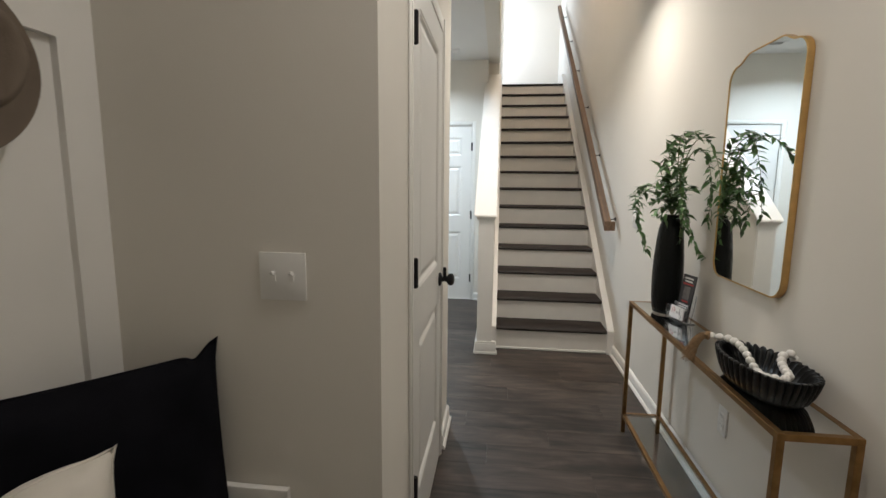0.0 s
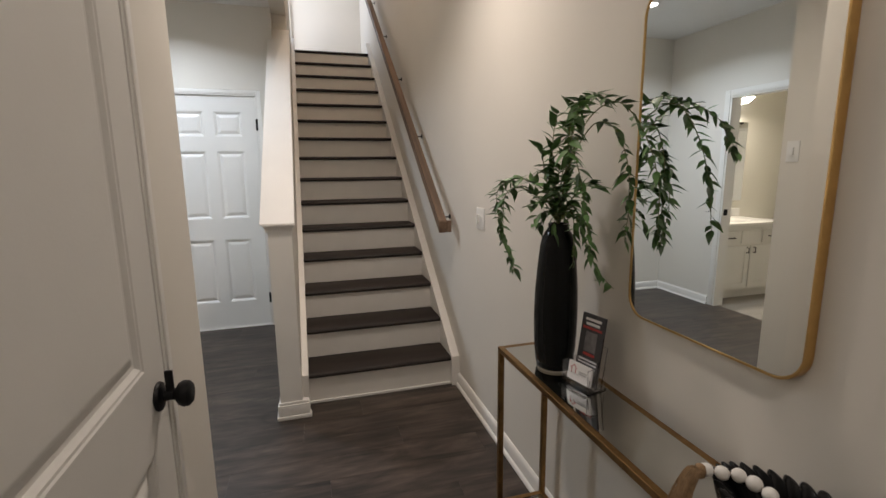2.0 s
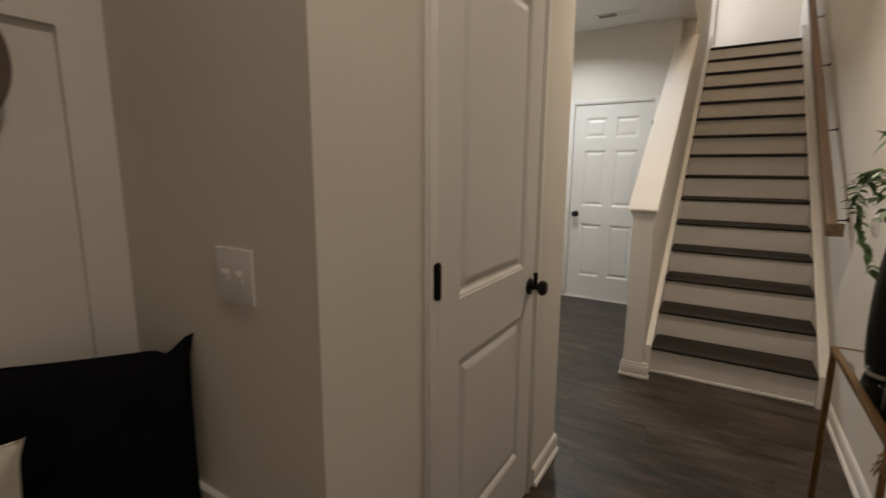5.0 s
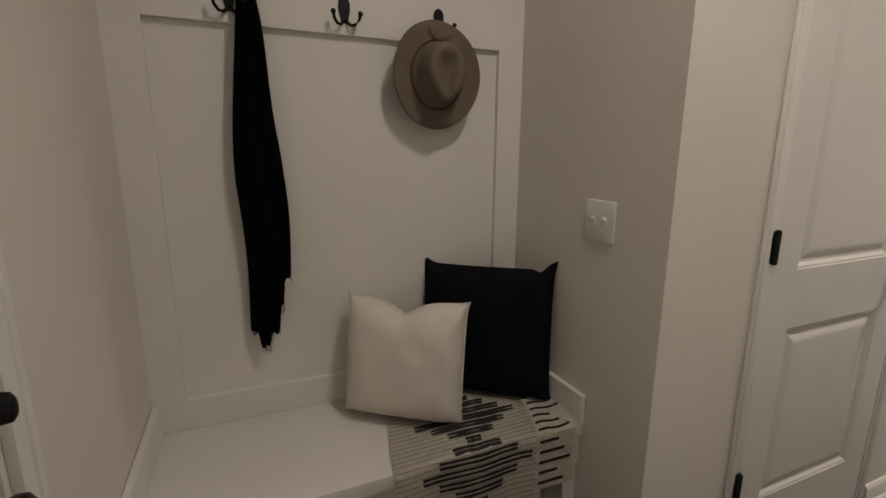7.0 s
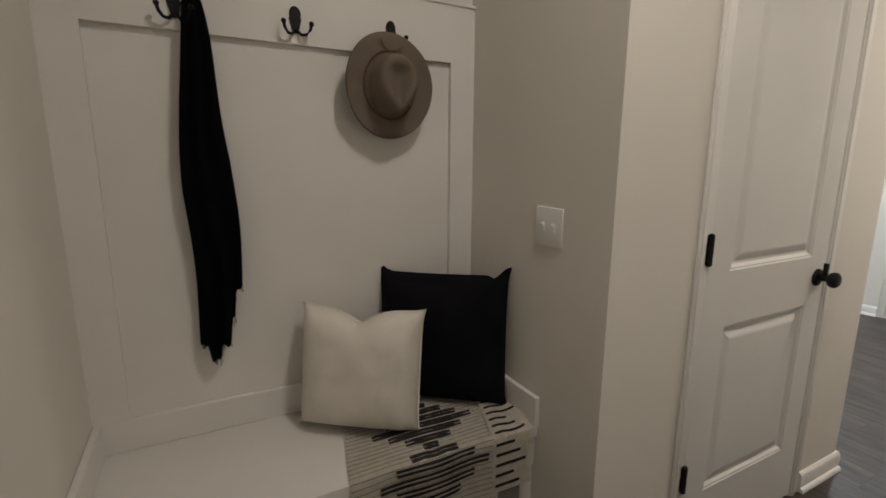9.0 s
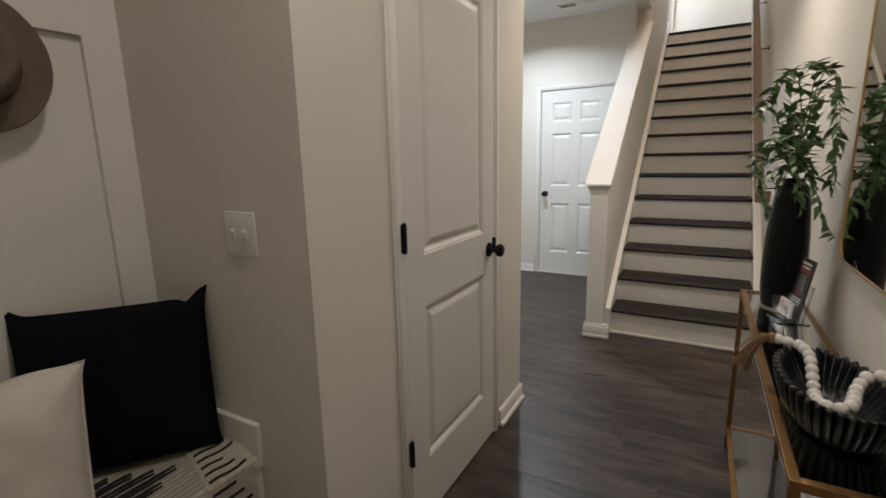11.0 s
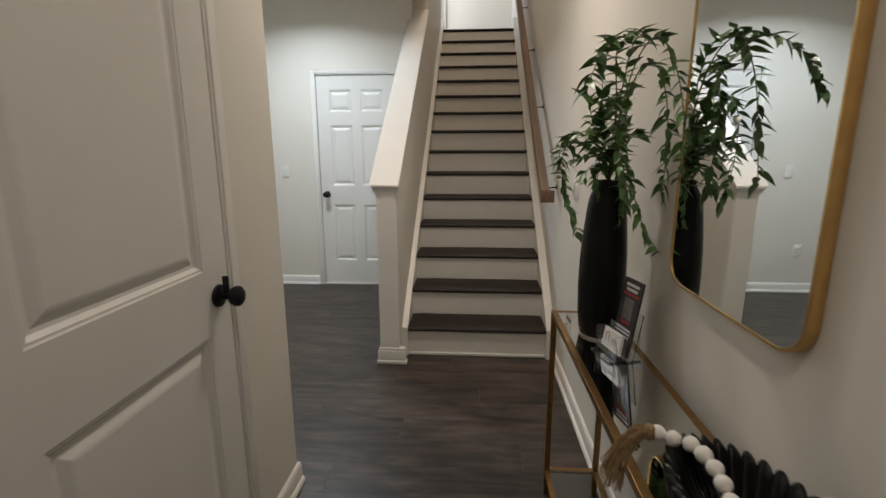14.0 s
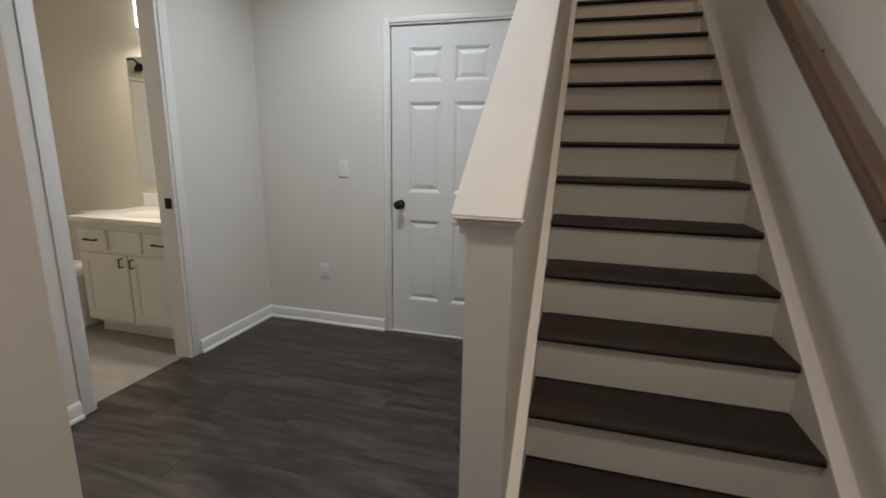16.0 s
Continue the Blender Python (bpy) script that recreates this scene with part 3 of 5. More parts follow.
# handrail
rail = thing("handrail", "brown stained wooden handrail fixed along the stair wall", "handrail", (RW, 3.748, 1.005))
s, L = 0.757, 4.0
bm = bmesh.new()
prism(bm, [(0, 0.006), (L, s * L + 0.006), (L, s * L + 0.09), (0.01, 0.09), (0, 0.082)], "x", -0.122, -0.072)
bmesh.ops.bevel(bm, geom=list(bm.edges), offset=0.004, segments=2, affect="EDGES")
along = pose(0, 0, 0, 0, 0, 90) @ pose(0, 0, 0, 0, -math.degrees(math.atan(s)), 0)
bm.transform(along.inverted())
part("rail", bm, RAIL_WOOD, rail, smooth=35, at=along)
bm = bmesh.new()
box(bm, -0.072, -0.040, -0.002, 0.036, 0.010, 0.082, 0.004)
part("return_block", bm, RAIL_WOOD, rail)
for k in range(6):
    y = 0.16 + 0.74 * k
    bm = bmesh.new()
    tube(bm, [(-0.002, y, s * y - 0.03), (-0.055, y, s * y - 0.035), (-0.09, y, s * y + 0.004)], 0.005, 8)
    lathe(bm, [(0.016, 0), (0.016, 0.004), (0.010, 0.007)], Matrix.Translation((-0.001, y, s * y - 0.03)) @ pose(0, 0, 0, 0, -90), 14)
    part("bracket", bm, BLACK_METAL, rail, "dark metal bracket", 40)
for k in range(6):
    y = 0.10 + 0.74 * k
    bm = bmesh.new()
    lathe(bm, [(0.006, 0), (0.006, 0.002), (0.003, 0.0025)], Matrix.Translation((-0.122, y, s * y + 0.055)) @ pose(0, 0, 0, 0, -90), 10)
    part("screw_plug", bm, BLACK_METAL, rail)

# ---------- bench nook ----------
bench = thing("bench", "white built-in bench seat with low backsplash board", "bench", (NOOK, 0, 0))
W = 0.455
bm = boxes((0.0, W, FRONT + 0.002, NOOK_END - 0.002, 0.458, 0.50), bevel=0.004)
part("seat", bm, TRIM, bench, smooth=35)
bm = boxes((W - 0.032, W - 0.012, FRONT + 0.002, NOOK_END - 0.002, 0.352, 0.458))
part("apron", bm, TRIM, bench)
bm = boxes((0.0, 0.018, FRONT + 0.002, NOOK_END - 0.02, 0.50, 0.598), bevel=0.003)
part("back_rail", bm, TRIM, bench)
bm = boxes((0.0, W + 0.005, NOOK_END - 0.02, NOOK_END - 0.002, 0.50, 0.598), bevel=0.003)
part("side_rail", bm, TRIM, bench)
bm = boxes((0.0, W, FRONT + 0.002, FRONT + 0.02, 0.50, 0.598), bevel=0.003)
part("side_rail", bm, TRIM, bench)
bm = boxes((0.0, W - 0.02, NOOK_END - 0.05, NOOK_END - 0.002, 0.0, 0.458), )
part("end_cleat", bm, TRIM, bench)
bm = boxes((0.02, W - 0.06, 0.40, 0.43, 0.0, 0.458))
part("support", bm, TRIM, bench)
frame_ob = thing("wall_panelling", "white board-and-batten panel behind the bench", "wall panelling", (NOOK, 0, 0), kind="structure")
for rows in (((0, 0.018, FRONT, -0.11, 0.598, 1.675),), ((0, 0.018, 0.935, NOOK_END, 0.598, 1.675),), ((0, 0.018, FRONT, NOOK_END, 1.675, 1.862),), ((0, 0.024, FRONT, NOOK_END, 1.862, 1.872),)):
    part("batten", boxes(*rows), TRIM, frame_ob)


def coat_hook(y):
    ob = thing("coat_hook", "matt black double coat hook", "coat hook", (NOOK + 0.018, y, 1.735), group="coat hooks")
    bm = bmesh.new()
    lathe(bm, [(0.020, 0), (0.020, 0.003), (0.017, 0.005)], Matrix.Translation((0.0, 0, 0.022)) @ pose(0, 0, 0, 0, 90) @ Matrix.Diagonal((1.15, 0.85, 1, 1)), 18)
    prism(bm, [(-0.018, 0.012), (0.018, 0.012), (0.008, -0.03), (-0.008, -0.03)], "x", 0.0, 0.0042)
    part("backplate", bm, BLACK_METAL, ob)
    for sgn in (-1, 1):
        bm = bmesh.new()
        pts = [(0.004, 0.004 * sgn, -0.022), (0.016, 0.014 * sgn, -0.036), (0.026, 0.026 * sgn, -0.036), (0.034, 0.036 * sgn, -0.024), (0.038, 0.039 * sgn, -0.008)]
        tube(bm, pts, 0.0045, 8)
        bmesh.ops.create_uvsphere(bm, u_segments=10, v_segments=8, radius=0.0075, matrix=Matrix.Translation(pts[-1]))
        part("prong", bm, BLACK_METAL, ob, smooth=50)


for y in (0.10, 0.41, 0.71):
    coat_hook(y)
# hat, its crown facing the room
hat = thing("hat", "taupe felt wide-brimmed hat hanging on a hook", "hat", (NOOK + 0.064, 0.684, 1.571))
bm = bmesh.new()
n, rings = 48, []
prof = [(0.163, -0.006), (0.166, -0.001), (0.163, 0.004), (0.135, 0.004), (0.105, 0.006), (0.094, 0.014), (0.089, 0.035), (0.084, 0.065), (0.079, 0.088), (0.073, 0.102), (0.066, 0.109), (0.058, 0.113), (0.050, 0.115), (0.041, 0.116), (0.032, 0.116), (0.023, 0.116), (0.014, 0.116), (0.006, 0.116)]
for k, (r, h) in enumerate(prof):
    ring = []
    for i in range(n):
        a = 2 * math.pi * i / n
        ca, sa = math.cos(a), math.sin(a)
        ex, ey = (1.06, 0.95) if r > 0.1 else (1.15, 0.88)
        x, y, z = r * ca * ex, r * sa * ey, h
        if r > 0.1:
            z += 0.018 * (abs(sa) ** 2) * (r - 0.10) / 0.06
        else:
            c = max(0.0, (h - 0.05) / 0.06)
            wide = 0.036 - 0.022 * min(1, max(0, (x + 0.035) / 0.10))
            ends = 1 / (1 + math.exp(-(x + 0.050) * 110)) / (1 + math.exp((x - 0.066) * 90))
            z -= 0.030 * c * ends / (1 + (abs(y) / wide) ** 4)
            y *= 1 - 0.30 * c * max(0.0, x / 0.09)
        ring.append(bm.verts.new((x, y, z)))
    rings.append(ring)
for a, b in zip(rings, rings[1:]):
    for i in range(n):
        bm.faces.new((a[i], a[(i + 1) % n], b[(i + 1) % n], b[i]))
bm.faces.new(rings[-1])
HT = pose(0, 0, 0, 0, 90, 0) @ Matrix.Diagonal((0.93, 0.93, 0.93, 1))
felt = part("felt_body", bm, FELT, hat, smooth=60, at=HT)
bm = bmesh.new()
tube(bm, [(0.100 * math.cos(a) * 1.12, 0.100 * math.sin(a) * 0.93, 0.013) for a in [2 * math.pi * i / 40 for i in range(41)]], 0.0028, 6)
tube(bm, [(-0.108, 0.0, 0.016), (-0.116, 0.02, 0.012), (-0.128, 0.048, 0.016)], 0.002, 6)
tube(bm, [(-0.108, 0.0, 0.016), (-0.125, -0.02, 0.012), (-0.148, -0.034, 0.016)], 0.002, 6)
bmesh.ops.create_uvsphere(bm, u_segments=8, v_segments=6, radius=0.005, matrix=Matrix.Translation((-0.110, 0, 0.016)))
part("cord", bm, CORD, hat, "thin brown leather cord tied in a knot", 60, at=HT)
# scarf
scarf = thing("scarf", "long black scarf with frayed ends hanging from a hook", "scarf", (NOOK + 0.03, 0.14, 1.755))
bm = bmesh.new()
rows, cols, grid = 60, 40, []
ledge = lambda u, at: 1 / (1 + math.exp(-(u - at) * 38))
hem = lambda u: 0.955 + 0.055 * ledge(u, -0.62) - 0.05 * ledge(u, -0.1) - 0.07 * ledge(u, 0.40) - 0.10 * ledge(u, 0.66)
for i in range(rows + 1):
    v = i / rows
    line = []
    wide = 0.020 + 0.043 * min(1, v * 1.9) ** 0.7
    for j in range(cols + 1):
        u = j / cols * 2 - 1
        y = u * wide - 0.004 + 0.016 * v + 0.006 * math.sin(v * 9 + 1)
        x = 0.006 + 0.014 * (1 + math.cos(u * 7.5 + 1.1 * math.sin(v * 5))) * (0.5 + 0.5 * v) * (1 - u * u * 0.4) + 0.010 * (1 - v)
        z = -v * hem(u) + 0.01 * noise.noise((u * 3, v * 4, 1))
        if v > 0.985:
            z -= 0.018 * abs(noise.noise((u * 23, 3, 7)))
        line.append(bm.verts.new((x, y, z)))
    grid.append(line)
for a, b in zip(grid, grid[1:]):
    for j in range(cols):
        bm.faces.new((a[j], a[j + 1], b[j + 1], b[j]))
bmesh.ops.solidify(bm, geom=list(bm.faces), thickness=0.003)
part("cloth", bm, BLACK_CLOTH, scarf, smooth=70)
bm = bmesh.new()
for j in range(26):
    u = j / 25 * 2 - 1
    z = -hem(u)
    y = u * 0.060 + 0.010
    tube(bm, [(0.016, y, z + 0.006), (0.015 + random.uniform(-0.004, 0.004), y + random.uniform(-0.004, 0.004), z - random.uniform(0.008, 0.022))], 0.0012, 4)
tagged(part("fringe", bm, BLACK_CLOTH, scarf), kind="stuff")


def pillow(name, label, size, thick, mat, m, dent=0.0, seed=0, pinch=0.12, notch=0.0):
    ob = tagged(new(name), label, "pillow")
    ob.matrix_basis = m
    bm = bmesh.new()
    n, h = 48, size / 2
    nick = lambda u, v: notch * (0.55 * math.exp(-((u + 0.80) / 0.07) ** 2) - math.exp(-((u + 1.0) / 0.10) ** 2) - 0.7 * math.exp(-((u - 1.0) / 0.10) ** 2)) * max(0.0, v) ** 8
    sides = []
    for sgn in (-1, 1):
        g = []
        for i in range(n + 1):
            row = []
            for j in range(n + 1):
                u, v = i / n * 2 - 1, j / n * 2 - 1
                pin = 1 - pinch * (1 - u * u) * abs(v) ** 3
                pin2 = 1 - pinch * (1 - v * v) * abs(u) ** 3
                ear = 1 + 0.05 * abs(u * v) ** 16
                x, z = u * h * pin2 * ear, v * h * pin * ear
                k = max(0.0, (1 - u ** 6) * (1 - v ** 6)) ** 0.5
                d = thick / 2 * k * (1 - 0.12 * (u * u + v * v))
                z -= nick(u, v)
                if dent and v > 0:
                    z -= dent * math.exp(-abs((u - 0.06) / 0.30) ** 1.5) * v ** 3
                    d *= 1 - 0.35 * math.exp(-(u / 0.22) ** 2) * v ** 3
                d += 0.004 * noise.noise((u * 2.6 + seed, v * 2.6, sgn + seed)) * k
                d -= 0.009 * abs(noise.noise((u * 3.1 + v * 2.4 + seed, v * 1.3 - u, 8.1))) ** 1.0 * k * (abs(u * v) + 0.15)
                d += 0.010 * noise.noise((u * 6 + seed, v * 2.2, 3.3)) * k * abs(u) ** 2
                d += 0.003 * math.sin(14 * (u * v) + seed) * k * (abs(u) * abs(v))
                row.append(bm.verts.new((x, sgn * d, z + h)))
            g.append(row)
        sides.append(g)
        for i in range(n):
            for j in range(n):
                bm.faces.new((g[i][j], g[i + 1][j], g[i + 1][j + 1], g[i][j + 1]))
    bmesh.ops.remove_doubles(bm, verts=bm.verts, dist=0.0006)
    part("cover", bm, mat, ob, smooth=70)
    bm = bmesh.new()
    edge = []
    for q in range(4 * n):
        side, k = divmod(q, n)
        u = k / n * 2 - 1
        p = [(u, -1), (1, u), (-u, 1), (-1, -u)][side]
        x = p[0] * h * (1 - pinch * (1 - p[1] ** 2) * abs(p[0]) ** 3)
        z = p[1] * h * (1 - pinch * (1 - p[0] ** 2) * abs(p[1]) ** 3)
        if dent and p[1] > 0:
            z -= dent * math.exp(-abs((p[0] - 0.06) / 0.30) ** 1.5) * p[1] ** 3
        z -= nick(*p)
        ear = 1 + 0.05 * abs(p[0] * p[1]) ** 16
        edge.append((x * ear, 0, (z * ear) + h))
    tube(bm, edge + [edge[0]], 0.0035, 6)
    part("piping", bm, mat, ob, smooth=60)
    return ob


# local x runs along the pillow's width, local y through it
pillow("throw_pillow", "square black linen pillow propped in the bench corner", 0.445, 0.15, BLACK_CLOTH, pose(-0.800, 0.824, 0.510, 5, 0.5, 231), 0.0, 2, 0.018, 0.020)
pillow("throw_pillow", "square cream linen pillow leaning on the black one", 0.376, 0.19, CREAM_CLOTH, pose(-0.765, 0.512, 0.510, 7, -1.5, 236), 0.048, 5, 0.016)

# woven throw, laid over the seat's front edge
throw = thing("throw_blanket", "cream woven throw with charcoal dashes draped over the bench", "blanket", (NOOK, 0, 0))


def drape(u, v, lift=0.0):
    """u across (0..1), v from the back (0) over the front edge and down (1)."""
    y = 0.405 + 0.465 * u
    s = v * 0.56
    flat = 0.30
    if s < flat:
        x, z = W - 0.305 + s, 0.506 + 0.0014 * math.sin(u * 11 + v * 9)
    else:
        a = min(1.0, (s - flat) / 0.02)
        x, z = W - 0.005 + 0.012 * math.sin(a * math.pi / 2), 0.506 - 0.012 * (1 - math.cos(a * math.pi / 2)) - max(0.0, s - flat - 0.02)
        x += 0.004 * math.sin(u * 13 + 1) * a
    y += 0.075 * max(0.0, 1 - s / flat) ** 1.2
    return Vector((x + (lift if s >= flat else 0), y, z + (lift if s < flat else 0)))


bm = bmesh.new()
g = [[bm.verts.new(drape(i / 24, j / 40)) for j in range(41)] for i in range(25)]
for i in range(24):
    for j in range(40):
        bm.faces.new((g[i][j], g[i + 1][j], g[i + 1][j + 1], g[i][j + 1]))
bmesh.ops.solidify(bm, geom=list(bm.faces), thickness=-0.005)
part("cloth", bm, THROW_CLOTH, throw, smooth=50)
# stepped diamonds of paired yarn dashes, dotted rows between them
steps = [0.11, 0.33, 0.54, 0.75, 0.54, 0.33]
for k in range(-6, 9):
    for v, half in ((0.43 + 0.064 * k, steps[k % 6] / 2), (0.457 + 0.064 * k, steps[k % 6] / 2 - 0.004)):
        if not 0.01 < v < 0.97:
            continue
        bm = bmesh.new()
        for q in range(10):
            a, b = 0.55 + half * (q / 5 - 1), 0.55 + half * ((q + 1) / 5 - 1)
            w = 0.0165 + 0.002 * math.sin(q * 5 + k)
            bm.faces.new([bm.verts.new(p) for p in (drape(a, v, 0.002), drape(b, v, 0.002), drape(b, v + w, 0.002), drape(a, v + w, 0.002))])
        bmesh.ops.remove_doubles(bm, verts=bm.verts, dist=0.0001)
        bmesh.ops.solidify(bm, geom=list(bm.faces), thickness=-0.002)
        part("yarn_dash", bm, THROW_DARK, throw)
bm = bmesh.new()
for k in range(-13, 18):
    v = 0.484 + 0.032 * k
    inner = steps[((k + 1) // 2) % 6] / 2 if k % 2 else -1
    if not 0.01 < v < 0.985:
        continue
    for q in range(88):
        a, b = (q + 0.2) / 88, (q + 0.62) / 88
        if abs(a - 0.55) < inner:
            continue
        bm.faces.new([bm.verts.new(drape(p, w, 0.0016)) for p, w in ((a, v), (b, v), (b, v + 0.0065), (a, v + 0.0065))])
tagged(part("stitching", bm, THROW_DARK, throw), kind="stuff")
bm = bmesh.new()


def fold(u, v):
    s = v * 0.40
    y = 0.848 + 0.142 * u + 0.07 * max(0.0, 1 - s / 0.205)
    z = 0.515 + 0.004 * math.sin(u * 8)
    x = W - 0.20 + s
    if s > 0.205:
        x, z = W + 0.012 + 0.004 * u, 0.515 - (s - 0.205)
    return Vector((x, y, z))


g = [[bm.verts.new(fold(i / 8, j / 30)) for j in range(31)] for i in range(9)]
for i in range(8):
    for j in range(30):
        bm.faces.new((g[i][j], g[i + 1][j], g[i + 1][j + 1], g[i][j + 1]))
bmesh.ops.solidify(bm, geom=list(bm.faces), thickness=-0.006)
part("folded_end", bm, THROW_CLOTH, throw, smooth=50)
for r in range(11):
    v, bm = 0.05 + r * 0.088, bmesh.new()
    reach = 0.6 + 0.4 * (r % 3) / 2
    off = Vector((0, 0, 0.002)) if v < 0.5 else Vector((0.002, 0, 0))
    for q in range(4):
        a, b = 0.08 + 0.78 * q / 4 * reach, 0.08 + 0.78 * (q + 1) / 4 * reach
        bm.faces.new([bm.verts.new(p + off) for p in (fold(a, v), fold(b, v), fold(b, min(1, v + 0.022)), fold(a, min(1, v + 0.022)))])
    bmesh.ops.remove_doubles(bm, verts=bm.verts, dist=0.0001)
    bmesh.ops.solidify(bm, geom=list(bm.faces), thickness=-0.002)
    part("yarn_dash", bm, THROW_DARK, throw)

# ---------- console table ----------
TX0, TX1, TY0, TY1, TZ = 0.716, 0.920, 1.180, 2.535, 0.752
table = thing("console_table", "slim console table with gold metal frame and mirrored top", "console table", ((TX0 + TX1) / 2, (TY0 + TY1) / 2, 0))
hx, hy, q = (TX1 - TX0) / 2, (TY1 - TY0) / 2, 0.019
for sx in (-1, 1):
    for sy in (-1, 1):
        x, y = sx * (hx - q / 2), sy * (hy - q / 2)
        part("leg", boxes((x - q / 2, x + q / 2, y - q / 2, y + q / 2, 0.0, TZ - q), bevel=0.0015), BRASS, table)
for z in (TZ, 0.11):
    for sx in (-1, 1):
        x = sx * (hx - q / 2)
        part("rail", boxes((x - q / 2, x + q / 2, -hy + (0 if z > 0.5 else q), hy - (0 if z > 0.5 else q), z - q, z), bevel=0.0015), BRASS, table)
    for sy in (-1, 1):
        y = sy * (hy - q / 2)
        part("rail", boxes((-hx + q, hx - q, y - q / 2, y + q / 2, z - q, z), bevel=0.0015), BRASS, table)
x, y = hx - q - 0.0008, hy - q - 0.0008
pane = part("mirror_top", boxes((-x, x, -y, y, TZ - 0.005, TZ - 0.001)), TABLE_MIRROR, table, "mirrored glass top")
part("backing", boxes((-x, x, -y, y, TZ - 0.010, TZ - 0.0052)), MIRROR_BACK, pane)
shelf = part("glass_shelf", boxes((-x, x, -y, y, 0.102, 0.109)), GLASS, table, "clear glass shelf")
shelf.visible_shadow = False

# ---------- wall mirror ----------
mirror = thing("wall_mirror", "tall mirror with thin gold frame and curved top", "mirror", (RW, 1.857, 0.992))
mw, mh = 0.2475, 0.875


def outline(shrink=0.0):
    """Rounded rectangle whose top edge rises to a shallow shouldered crown."""
    w, r, pts = mw - shrink, 0.062 - shrink * 0.5, []
    z0, z1 = shrink, mh - shrink
    for cx, cz, a0 in ((w - r, z0 + r, -90), (w - r, z1 - r - 0.022, 0)):
        for k in range(9):
            a = radians(a0 + 90 * k / 8)
            pts.append((cx + r * math.cos(a), cz + r * math.sin(a)))
    for k in range(1, 20):
        x = (w - r) * (1 - 2 * k / 20)
        t = min(1, max(0, (1 - abs(x) / (w - r)) / 0.45))
        pts.append((x, z1 - 0.022 + 0.030 * t * t * (3 - 2 * t)))
    for cx, cz, a0 in ((-w + r, z1 - r - 0.022, 90), (-w + r, z0 + r, 180)):
        for k in range(9):
            a = radians(a0 + 90 * k / 8)
            pts.append((cx + r * math.cos(a), cz + r * math.sin(a)))
    return pts


bm = bmesh.new()
rings = [[bm.verts.new((x, y, z)) for y, z in outline(s)] for s, x in ((0.0, -0.002), (0.0, -0.022), (0.0012, -0.0235), (0.0045, -0.0235), (0.0055, -0.022), (0.0055, -0.008))]
N = len(rings[0])
for a, b in zip(rings, rings[1:]):
    for i in range(N):
        bm.faces.new((a[i], a[(i + 1) % N], b[(i + 1) % N], b[i]))
bm.faces.new(rings[0][::-1])
part("frame", bm, GOLD, mirror, "thin brushed gold frame", 40)
bm = bmesh.new()
prism(bm, outline(0.0055), "x", -0.0205, -0.0165)
part("mirror_glass", bm, MIRROR, mirror)

# ---------- vase and plant ----------
VX, VY = 0.826, 2.318
vase = thing("vase", "tall black ribbed ceramic vase on the console table", "vase", (VX, VY, TZ))
bm = bmesh.new()
rib = lambda a, k: 1 + 0.004 * math.cos(40 * a) * (1 if 2 < k < 14 else 0)
lathe(bm, [(0.052, 0.004), (0.058, 0.008), (0.062, 0.03), (0.0665, 0.08), (0.069, 0.15), (0.069, 0.21), (0.067, 0.27), (0.0625, 0.33), (0.0585, 0.375), (0.0545, 0.41), (0.050, 0.432), (0.043, 0.449), (0.036, 0.459), (0.032, 0.466), (0.031, 0.474), (0.033, 0.480), (0.027, 0.481), (0.025, 0.46), (0.028, 0.44)], n=160, flute=rib)
part("body", bm, CERAMIC, vase, smooth=50)
bm = bmesh.new()
lathe(bm, [(0.050, 0.0), (0.054, 0.0), (0.055, 0.006), (0.050, 0.0065)], n=40)
part("foot_ring", bm, CERAMIC_RIM, vase, "bare pale clay foot", 40)

plant = thing("artificial_plant", "trailing artificial greenery with pointed leaves in the vase", "plant", (VX, VY, TZ + 0.478))
leaf_meshes = []
for kind, (l, w, bend) in enumerate(((0.059, 0.0120, 0.12), (0.065, 0.0126, 0.26), (0.050, 0.0112, -0.05))):
    bm = bmesh.new()
    prev = None
    for i in range(7):
        t = i / 6
        ww = w * (math.sin(math.pi * min(1, t * 0.97 + 0.03) ** 0.62)) ** 1.3
        y, z = l * t, -bend * l * t * t
        cur = [bm.verts.new((-ww, y, z + 0.25 * ww)), bm.verts.new((0, y, z)), bm.verts.new((ww, y, z + 0.25 * ww))]
        if prev:
            for k in range(2):
                bm.faces.new((prev[k], prev[k + 1], cur[k + 1], cur[k]))
        prev = cur
    leaf_meshes.append(mesh_of("leaf", bm, LEAF, 60))


def spline(ctrl, n):
    ctrl = [Vector(c) for c in ctrl]
    pts = [ctrl[0] * 2 - ctrl[1]] + ctrl + [ctrl[-1] * 2 - ctrl[-2]]
    out = []
    for i in range(1, len(pts) - 2):
        for k in range(n):
            t = k / n
            a, b, c, d = pts[i - 1:i + 3]
            out.append(0.5 * (2 * b + (c - a) * t + (2 * a - 5 * b + 4 * c - d) * t * t + (3 * b - a - 3 * c + d) * t ** 3))
    return out + [ctrl[-1]]


leaf_poses = []


